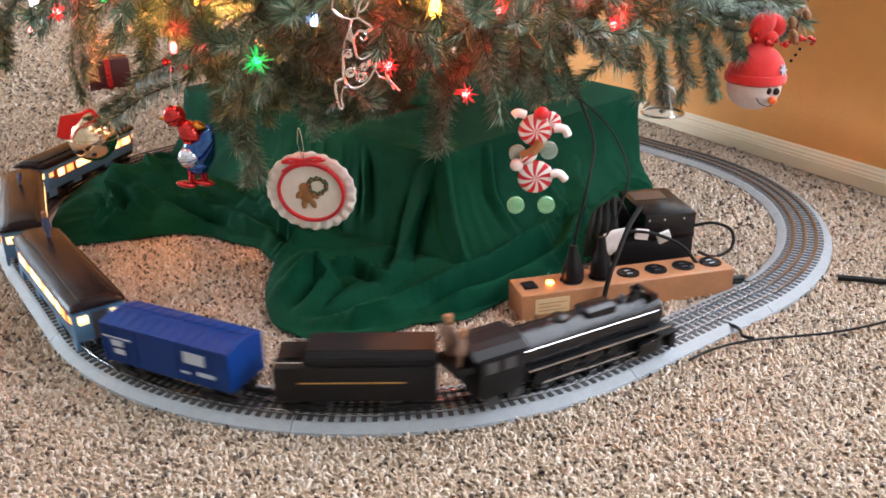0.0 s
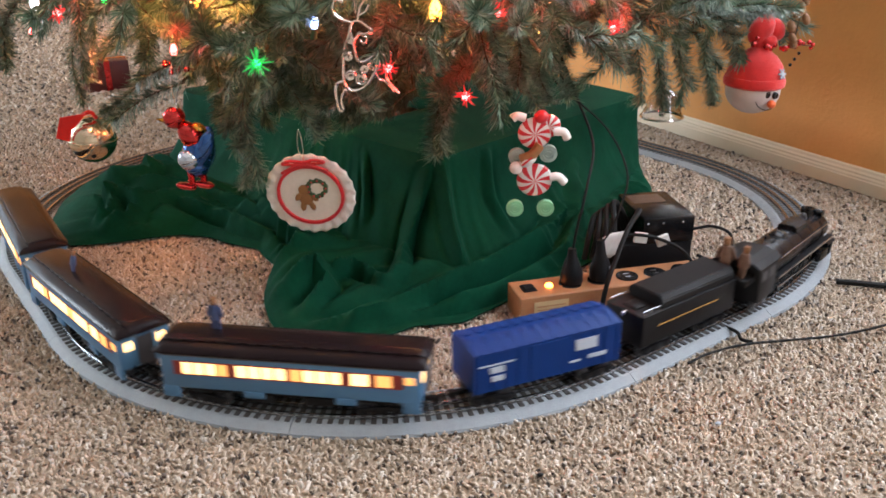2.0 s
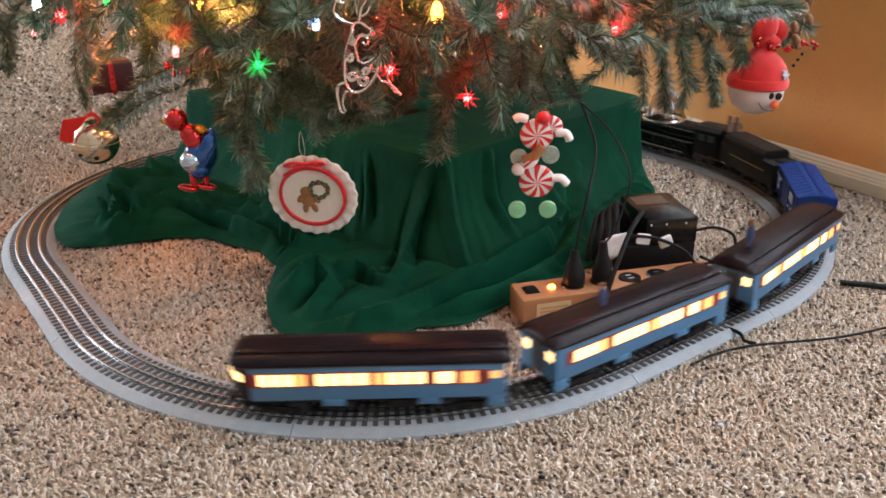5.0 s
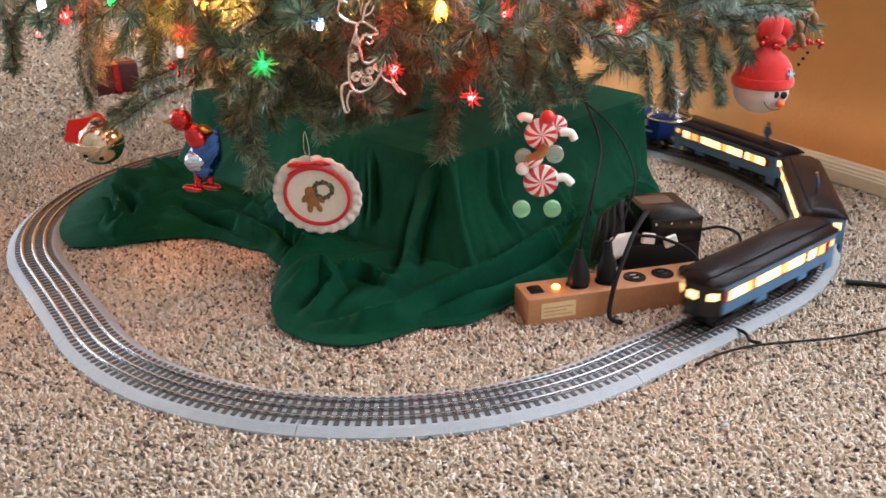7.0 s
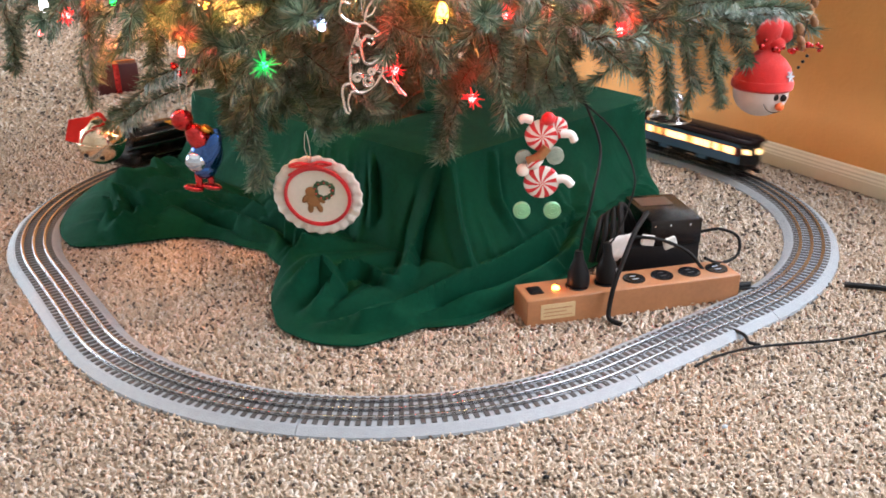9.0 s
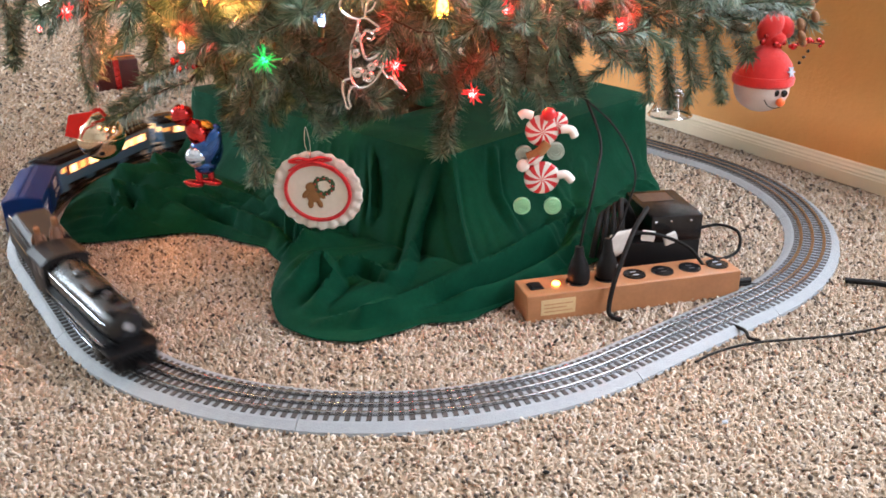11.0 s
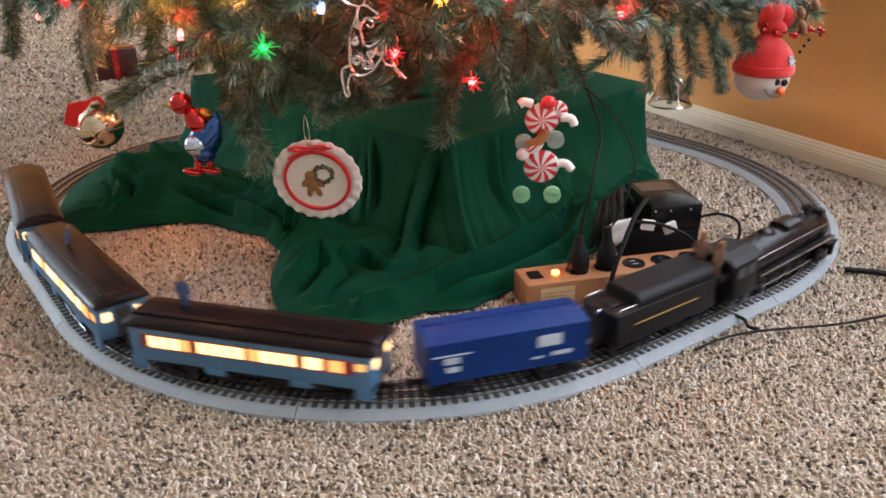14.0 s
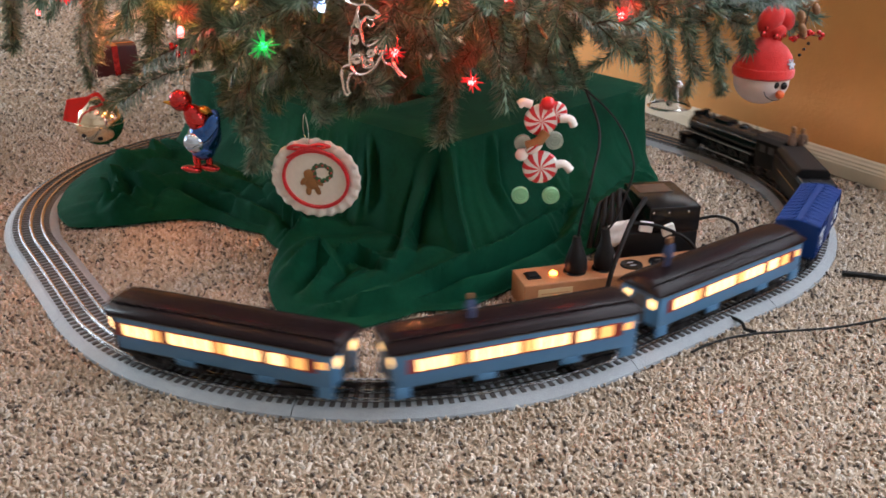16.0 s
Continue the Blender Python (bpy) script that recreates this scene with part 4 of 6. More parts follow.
def green_cloth():
    bm = bmesh.new()
    around, rows = 960, []
    top, side, ground = 8, 36, 58
    edges = [stand_edge(360 * i / around) for i in range(around)]
    edges = [sum(edges[(i + k) % around] for k in range(-7, 8)) / 15 for i in range(around)]
    hems = [max(reach(HEM, 360 * i / around), edges[i] + 0.02) for i in range(around)]
    hems = [sum(hems[(i + k) % around] for k in range(-3, 4)) / 7 for i in range(around)]
    for i in range(around):
        ang = 360 * i / around
        d = Vector((math.cos(radians(ang)), math.sin(radians(ang))))
        rb, rh = edges[i], hems[i]
        spread_out = rh - rb
        line = [(k / top * rb * 0.985, STAND_TOP + 0.003 * math.sin(k + radians(ang) * 3) * k / top) for k in range(top)]
        slow = noise.noise(Vector((d.x * 2.5, d.y * 2.5, 0.3)))
        pleat = ridge(ang / 19 + 0.8 * slow, 1.6) + 0.6 * ridge(ang / 8.5 + 1.3 * slow, 2.2)
        flare = min(0.50 * spread_out, 0.075)
        pleat *= 0.2 if ang > 330 or ang < 40 else 0.55
        for k in range(side):
            f = k / (side - 1)
            out = rb - 0.004 + 0.006 * math.sin(min(1, f * 6) * math.pi / 2) + flare * f ** 2.2 + 0.017 * pleat * f ** 1.3
            line.append((out, (STAND_TOP - 0.004 * f) * (1 - f) ** 0.95 + 0.018 * f))
        r0, z0 = line[-1]
        end = max(rh, r0 + 0.010)
        heap = 0.050 * math.exp(-((ang - 187) / 14) ** 2) + 0.020 * math.exp(-((ang - 226) / 14) ** 2) + 0.026 * math.exp(-((ang - 251) / 7) ** 2)
        for k in range(1, ground + 1):
            f = k / ground
            r = r0 + (end - r0) * f
            x, y = CLOTH_MIDDLE.x + d.x * r, CLOTH_MIDDLE.y + d.y * r
            swell = math.sin(math.pi * f) ** 0.7 * min(1.0, (end - r0) / 0.07) if f < 1 else 0.0
            waver = noise.noise(Vector((x * 6, y * 6, 1.7)))
            if 236 < ang < 335:
                u = (0.60 * x - 0.80 * y) / 0.058 + 0.45 * waver
            else:
                u = (x * 0.35 + y) / 0.052 + 0.7 * waver + ang / 60
            fold = ridge(u, 1.8) + 0.45 * ridge(u * 2.1 + 0.3 + waver, 2.5)
            z = z0 * (1 - f) ** 1.6 + 0.006 + heap * swell + 0.014 * fold * swell + 0.004 * waver
            z *= 1 - 0.7 * f ** 8
            line.append((r, max(0.0035, z)))
        rows.append([bm.verts.new((CLOTH_MIDDLE.x + d.x * r, CLOTH_MIDDLE.y + d.y * r, z)) for r, z in line])
    n = len(rows[0])
    for i in range(around):
        for k in range(1, n - 1):
            bm.faces.new((rows[i - 1][k], rows[i - 1][k + 1], rows[i][k + 1], rows[i][k]))
    moved = []
    for i, row in enumerate(rows):
        d = Vector((math.cos(2 * math.pi * i / around), math.sin(2 * math.pi * i / around), 0))
        for k in range(top + 2, n):
            v = row[k]
            wall = max(0.0, min(1.0, (top + side + 4 - k) / 14))
            way = (d * (0.25 + 0.75 * wall) + Vector((0, 0, 1 - 0.75 * wall))).normalized()
            lift = fold_lift(v.co) * min(1.0, (n - 1 - k) / 7)
            q = v.co * 26
            moved.append((v, v.co + way * lift + Vector((noise.noise(q), noise.noise(q + Vector((9, 2, 4))), 0.6 * noise.noise(q + Vector((1, 8, 3))))) * 0.002))
    for v, co in moved:
        v.co = co
        v.co.z = max(0.0035, v.co.z)
    ob = finish("tree_skirt_cloth", bm, M["cloth"], smooth=True)
    ob.data.polygons.foreach_set("use_smooth", [True] * len(ob.data.polygons))
    solid = ob.modifiers.new("thickness", "SOLIDIFY")
    solid.thickness, solid.offset = 0.0015, 1.0
    tagged(ob, "rumpled dark green cotton cloth draped over the tree stand", "cloth")


green_cloth()
stand = thing("tree_stand", "low wooden platform under the green cloth", "tree stand")
bm = bmesh.new()
ring_a = [bm.verts.new((*(CLOTH_MIDDLE + (Vector(p) - CLOTH_MIDDLE) * 0.93), -0.003)) for p in STAND]
ring_b = [bm.verts.new((v.co.x, v.co.y, STAND_TOP - 0.012)) for v in ring_a]
for i in range(len(STAND)):
    bm.faces.new((ring_a[i - 1], ring_a[i], ring_b[i], ring_b[i - 1]))
bm.faces.new(ring_b), bm.faces.new(ring_a[::-1])
bmesh.ops.recalc_face_normals(bm, faces=bm.faces)
part("platform", bm, M["wood"], stand, smooth=False)

# ---------------------------------------------------------------- fir tree
TREE = Vector((-0.08, 1.45, 0.0))


def needles(bm, points, count, length, rng, flare=52.0, width=0.0008):
    """Flat, folded needles round a twig."""
    pts = [Vector(p) for p in points]
    for _ in range(count):
        u = rng.random() * (len(pts) - 1)
        i = min(int(u), len(pts) - 2)
        p = pts[i].lerp(pts[i + 1], u - i)
        d = (pts[i + 1] - pts[i]).normalized()
        side = d.orthogonal().normalized()
        side = Matrix.Rotation(rng.random() * 6.2832, 3, d) @ side
        a = radians(flare + rng.uniform(-16, 16))
        way = (math.cos(a) * d + math.sin(a) * side).normalized()
        ln = length * rng.uniform(0.7, 1.15)
        flat = way.cross(side).normalized() * width
        up = way.cross(flat).normalized() * width * 0.5
        tip = p + way * ln - Vector((0, 0, 0.16 * ln))
        mid = p + way * ln * 0.5 + up
        a0, b0 = bm.verts.new(p), bm.verts.new(tip)
        m0, m1 = bm.verts.new(mid - flat), bm.verts.new(mid + flat)
        bm.faces.new((a0, m1, b0, m0))


def twig_mesh(name, length, seed, count, sag=0.15, shoots=0):
    """A twig along +x with needles all round, and shorter shoots beside it."""
    rng = random.Random(seed)
    bm = bmesh.new()
    lines = [[Vector((length * k / 6, 0.006 * math.sin(k + seed), -sag * length * (k / 6) ** 2)) for k in range(7)]]
    for k in range(shoots):
        f = 0.15 + 0.7 * k / max(1, shoots - 1)
        p = Vector((length * f, 0, -sag * length * f * f))
        ln = length * rng.uniform(0.25, 0.42) * (1.15 - f * 0.5)
        y = (1 if k % 2 else -1) * rng.uniform(0.5, 0.8)
        lines.append([p + Vector((ln * j / 4 * 0.8, y * ln * j / 4, rng.uniform(-0.1, 0.25) * ln * j / 4 - 0.25 * ln * (j / 4) ** 2)) for j in range(5)])
    for line in lines:
        tube(bm, line, 0.0013, 5, 1, 0.5)
    total = sum((a[-1] - a[0]).length for a in lines)
    for line in lines:
        needles(bm, line, int(count * (line[-1] - line[0]).length / total), 0.0225, rng, 54.0, 0.0009)
        needles(bm, line[-2:], 40, 0.021, rng, 26, 0.0008)
    me = bpy.data.meshes.new(name)
    bm.to_mesh(me)
    bm.free()
    me.materials.append(M["needle"])
    me.materials.append(M["bark"])
    return me


def between(base, tip, spin=0.0):
    """A pose at base whose x axis points to tip, for a twig."""
    d = (Vector(tip) - Vector(base)).normalized()
    return Matrix.Translation(base) @ d.to_track_quat("X", "Z").to_matrix().to_4x4() @ pose(0, 0, 0, spin, 0, 0)


def fir_tree():
    rng = random.Random(11)
    ob = thing("christmas_tree", "decorated artificial fir tree with drooping green branches", "christmas tree", m=Matrix.Translation(TREE))
    trunk = cyl(bmesh.new(), 0.022, 0.006, 1.75, pose(0, 0, STAND_TOP - 0.02), 14)
    part("trunk", trunk, M["bark"], ob, "thin brown trunk")
    long_twigs = [twig_mesh("branch", 0.34, 20 + k, 2300, 0.32, 6) for k in range(4)]
    plain_twigs = [twig_mesh("branch", 0.34, 60 + k, 700, 0.22, 8) for k in range(2)]
    sprays = [twig_mesh("spray", 0.15, 40 + k, 760, 0.12, 1) for k in range(5)]
    brushes = [twig_mesh("spray", 0.15, 90 + k, 560, 0.04, 0) for k in range(4)]

    def put(name, me, m):
        o = new(name, me)
        o.parent = ob
        o.matrix_basis = Matrix.Translation(-TREE) @ m

    # whorls of boughs, the lowest ones in view, the others above it
    z = 0.40
    level_no = 0
    while z < 1.75:
        radius = 0.60 * (1.90 - z) / 1.50
        count = max(5, int(17 * radius / 0.60))
        for k in range(count):
            a = 2 * math.pi * (k + 0.5 * (level_no % 2) + rng.uniform(-0.2, 0.2)) / count
            d = Vector((math.cos(a), math.sin(a), 0))
            limb = radius * rng.uniform(0.85, 1.05)
            base = TREE + Vector((0, 0, z + 0.03 + rng.uniform(-0.02, 0.02)))
            tip = base + d * limb + Vector((0, 0, rng.uniform(-0.03, 0.05)))
            start = base.lerp(tip, max(0.0, 1 - 0.34 / limb))
            if start != base:
                bm = tube(bmesh.new(), [base - TREE, start.lerp(base, 0.4) - TREE, start - TREE], 0.004, 6, 0, 0.6)
                part("limb", bm, M["bark"], ob)
            put("branch", rng.choice(long_twigs if level_no < 3 else plain_twigs), between(start, tip, rng.uniform(-25, 25)))
            if level_no < 3:
                for side in (-1, 1):
                    s0 = base.lerp(tip, rng.uniform(0.45, 0.7))
                    e = s0 + (Matrix.Rotation(side * rng.uniform(0.5, 0.9), 3, "Z") @ d) * 0.15 + Vector((0, 0, rng.uniform(-0.03, 0.03)))
                    put("spray", rng.choice(sprays), between(s0, e, rng.uniform(0, 360)))
        level_no += 1
        z += 0.055 if level_no < 4 else 0.13
    # hanging tips of the lowest boughs: where each starts and where it points
    for group in (HANGING_WEST, HANGING_EAST, BRUSHES):
        for bx, by, bz, tx, ty, tz in group:
            b, t = Vector((bx, by, bz)), Vector((tx, ty, tz))
            scale = (t - b).length / 0.15
            m = between(b, t, rng.uniform(0, 360))
            put("spray", rng.choice(brushes), m @ Matrix.Diagonal((scale * 0.95, 1.0, 1.0, 1)))
            up = b + (TREE + Vector((0, 0, 0.46)) - b) * 0.45
            part("limb", tube(bmesh.new(), [v - TREE for v in curve_points([b, b.lerp(up, 0.5) + Vector((0, 0, 0.02)), up], 5)], 0.0022, 6), M["bark"], ob)
            for _ in range(1):
                q = b.lerp(up, rng.uniform(0.1, 0.6))
                side = Vector((rng.uniform(-1, 1), rng.uniform(-1, 0.2), rng.uniform(-0.4, 0.2))).normalized()
                put("spray", rng.choice(sprays), between(q, q + side * 0.14, rng.uniform(0, 360)))


    # short inner sprays close to the trunk
    for k in range(44):
        a = rng.uniform(0, 2 * math.pi)
        r = rng.uniform(0.06, 0.32)
        b = TREE + Vector((math.cos(a) * r, math.sin(a) * r, rng.uniform(0.30, 0.44)))
        t = b + Vector((math.cos(a) * 0.12 + rng.uniform(-0.05, 0.05), math.sin(a) * 0.12, rng.uniform(-0.07, 0.02)))
        if t.x < -0.22 and t.z < 0.33:
            continue
        put("spray", rng.choice(sprays), between(b, t, rng.uniform(0, 360)))
    # more drooping tips on the side of the room, kept above the carpet that shows under the tree
    for k in range(20):
        a = radians(rng.uniform(205, 345))
        r = rng.uniform(0.24, 0.46)
        b = TREE + Vector((math.cos(a) * r, math.sin(a) * r, rng.uniform(0.36, 0.45)))
        t = b + Vector((math.cos(a) * 0.05 + rng.uniform(-0.04, 0.04), math.sin(a) * 0.05, -rng.uniform(0.07, 0.12)))
        if t.x < -0.22 and t.z < 0.32:
            continue
        put("spray", rng.choice(brushes), between(b, t, rng.uniform(0, 360)))


HANGING_WEST = [(-0.499, 1.22, 0.336, -0.510, 1.20, 0.228), (-0.378, 1.28, 0.265, -0.471, 1.18, 0.224), (-0.252, 1.10, 0.255, -0.254, 1.08, 0.136), (-0.306, 1.20, 0.282, -0.268, 1.10, 0.210),
                (-0.198, 1.15, 0.289, -0.140, 1.04, 0.220), (-0.032, 1.20, 0.254, -0.100, 1.08, 0.226), (-0.171, 1.20, 0.326, -0.140, 1.10, 0.268), (-0.583, 1.25, 0.380, -0.583, 1.15, 0.287),
                (-0.374, 1.20, 0.337, -0.266, 1.05, 0.326), (-0.384, 1.20, 0.375, -0.370, 1.10, 0.308), (-0.244, 1.20, 0.304, -0.209, 1.10, 0.240), (-0.014, 1.20, 0.324, -0.060, 1.12, 0.255)]
HANGING_EAST = [(0.004, 1.15, 0.263, 0.006, 1.06, 0.183), (0.086, 1.12, 0.320, 0.129, 1.03, 0.258), (0.174, 1.20, 0.321, 0.171, 1.10, 0.245), (0.337, 1.30, 0.304, 0.357, 1.30, 0.183),
                (0.407, 1.30, 0.295, 0.437, 1.28, 0.196), (0.289, 1.30, 0.330, 0.286, 1.22, 0.253), (0.076, 1.15, 0.359, 0.122, 1.02, 0.329), (0.366, 1.30, 0.321, 0.369, 1.22, 0.231),
                (0.421, 1.30, 0.353, 0.438, 1.20, 0.279), (0.481, 1.35, 0.346, 0.507, 1.25, 0.293), (0.033, 1.20, 0.339, 0.058, 1.08, 0.277), (0.219, 1.25, 0.361, 0.229, 1.15, 0.298)]
BRUSHES = [(-0.437, 1.1, 0.407, -0.448, 1.08, 0.285),
           (-0.546, 1.12, 0.401, -0.555, 1.1, 0.312),
           (-0.34, 1.15, 0.269, -0.419, 1.06, 0.244),
           (-0.232, 1.04, 0.31, -0.228, 1.02, 0.161),
           (-0.183, 1.0, 0.323, -0.14, 0.97, 0.232),
           (-0.023, 1.02, 0.279, -0.076, 0.98, 0.259),
           (0.015, 1.0, 0.299, 0.011, 0.98, 0.212),
           (0.059, 0.95, 0.382, 0.071, 0.93, 0.312),
           (0.098, 0.98, 0.359, 0.092, 0.95, 0.292),
           (0.126, 1.0, 0.327, 0.128, 0.98, 0.271),
           (0.287, 1.2, 0.332, 0.295, 1.18, 0.218)]
BRUSHES += [(0.326, 1.22, 0.329, 0.327, 1.2, 0.209),
            (0.346, 1.2, 0.346, 0.348, 1.18, 0.217),
            (0.373, 1.18, 0.326, 0.388, 1.16, 0.229),
            (0.407, 1.2, 0.345, 0.465, 1.15, 0.346),
            (0.359, 1.2, 0.353, 0.42, 1.16, 0.313),
            (-0.136, 0.98, 0.382, -0.085, 0.95, 0.343),
            (-0.105, 1.02, 0.331, -0.127, 1.0, 0.275),
            (-0.282, 1.05, 0.37, -0.248, 1.0, 0.331),
            (-0.366, 1.1, 0.372, -0.303, 1.04, 0.345),
            (0.048, 1.0, 0.319, 0.007, 0.96, 0.288),
            (-0.208, 1.02, 0.372, -0.166, 0.98, 0.326),
            (-0.037, 1.02, 0.363, -0.005, 0.98, 0.31)]
fir_tree()

# ---------------------------------------------------------------- string lights
BULB_COLOURS = {"red": ((1.0, 0.085, 0.085), 12), "orange": ((1.0, 0.36, 0.05), 12), "green": ((0.02, 1.0, 0.12), 5), "white": ((0.80, 0.88, 1.0), 9), "blue": ((0.35, 0.5, 1.0), 9)}
BULB_MATERIALS = {k: glow(k + "_bulb_glass", c, s) for k, (c, s) in BULB_COLOURS.items()}


def string_light(place, colour, size=1.0, lean=0):
    ob = thing("string_light", "small glowing " + colour + " christmas bulb on a green socket", "christmas light", "string lights on the tree", Matrix.Translation(place) @ pose(0, 0, 0, lean, lean * 0.6, 0))
    part("bulb", lathe(bmesh.new(), [(0.0, 0.0085 * size), (0.0020 * size, 0.0076 * size), (0.0036 * size, 0.0045 * size), (0.0041 * size, 0.000 * size), (0.0035 * size, -0.004 * size), (0.0028 * size, -0.006 * size), (0.0, -0.006 * size)], segments=16), BULB_MATERIALS[colour], ob, "glowing " + colour + " glass")
    part("socket", cyl(bmesh.new(), 0.0036 * size, 0.0030 * size, 0.012 * size, pose(0, 0, -0.0175 * size), 12), M["wreath"], ob, "green plastic socket")


for x, y, z, colour, size, lean in ((-0.487, 1.08, 0.382, "white", 1.3, 20), (-0.60, 1.30, 0.318, "red", 0.72, 40), (-0.133, 0.98, 0.368, "blue", 1.1, 15),
                                    (0.003, 0.94, 0.382, "orange", 1.6, 0), 
                                    (-0.307, 1.02, 0.333, "red", 0.96, 15), (-0.389, 1.05, 0.390, "green", 1.1, 10), (-0.199, 1.27, 0.353, "orange", 1.2, 0),
                                    (-0.33, 1.24, 0.36, "orange", 1.2, 30), (0.16, 1.22, 0.37, "orange", 1.2, -20),
                                    # unseen bulbs above view, added to go with the three front lamps
                                    (-0.20, 0.95, 0.535, "orange", 1.3, 10), (0.10, 0.94, 0.545, "orange", 1.3, -15), (-0.42, 1.04, 0.515, "orange", 1.3, 20)):
    string_light((x, y, z), colour, size, lean)



def starburst(place, colour, count, reach, seed):
    """A bulb in a burst of thin spikes; its light is put into their own glow."""
    ob = thing("starburst_light", "bright " + colour + " plastic starburst light with thin spikes", "christmas light", "starburst lights on the tree", Matrix.Translation(place))
    part("bulb", ball(bmesh.new(), (0, 0, 0), 0.0046), BULB_MATERIALS[colour], ob, "glowing " + colour + " bulb")
    rng = random.Random(seed)
    for k in range(count):
        d = Vector((rng.gauss(0, 1), rng.gauss(0, 1), rng.gauss(0, 1))).normalized()
        part("spike", cyl(bmesh.new(), 0.0016, 0.0004, rng.uniform(0.62, 1.0) * reach, d.to_track_quat("Z", "Y").to_matrix().to_4x4(), 5), SPIKES[colour], ob, smooth=False)


# emission puts the bulb's light and halo into the spikes themselves
SPIKES = {"green": glow("self_glowing_green_plastic", (0.01, 0.5, 0.08), 0.7, (0.02, 0.35, 0.08)), "red": glow("self_glowing_red_plastic", (0.9, 0.02, 0.03), 0.55, (0.45, 0.03, 0.03))}
starburst((-0.192, 0.930, 0.3325), "green", 34, 0.020, 3)
for k, place in enumerate(((-0.453, 1.06, 0.373), (0.068, 0.93, 0.381), (0.226, 1.08, 0.342), (-0.050, 0.945, 0.322), (0.035, 0.93, 0.293))):
    starburst(place, "red", 30, 0.015, 20 + k)

# ---------------------------------------------------------------- ornaments


def hanger(ob, height, top):
    part("hanging_loop", tube(bmesh.new(), curve_points([(0, 0, height), (0.003, 0, height + (top - height) * 0.5), (0.001, 0.004, top), (-0.003, 0, height + (top - height) * 0.5), (0, 0, height)], 6), 0.0005, 5), M["silver"], ob, "thin hanging thread")


def disc(bm, radius, thick, place, mat=0, segments=48, wobble=0.0, lobes=0, m=None):
    """A flat round plate that faces -y."""
    front, back = [], []
    for k in range(segments):
        a = 2 * math.pi * k / segments
        r = radius * (1 + wobble * math.cos(lobes * a))
        p = Vector((place[0] + r * math.cos(a), place[1], place[2] + r * math.sin(a)))
        front.append(bm.verts.new((m or Matrix()) @ p))
        back.append(bm.verts.new((m or Matrix()) @ (p + Vector((0, thick, 0)))))
    bm.faces.new(front).material_index = mat
    bm.faces.new(back[::-1]).material_index = mat
    for k in range(segments):
        bm.faces.new((front[k - 1], back[k - 1], back[k], front[k])).material_index = mat
    return bm


def ring(bm, r0, r1, y, mat=0, segments=56, thick=0.0025):
    v = [[bm.verts.new((r * math.cos(2 * math.pi * k / segments), yy, r * math.sin(2 * math.pi * k / segments))) for k in range(segments)] for r, yy in ((r0, y + thick), (r0 + 0.0006, y), (r1 - 0.0006, y), (r1, y + thick))]
    for a, b in zip(v, v[1:]):
        for k in range(segments):
            bm.faces.new((a[k - 1], a[k], b[k], b[k - 1])).material_index = mat
    bmesh.ops.recalc_face_normals(bm, faces=bm.faces)
    return bm


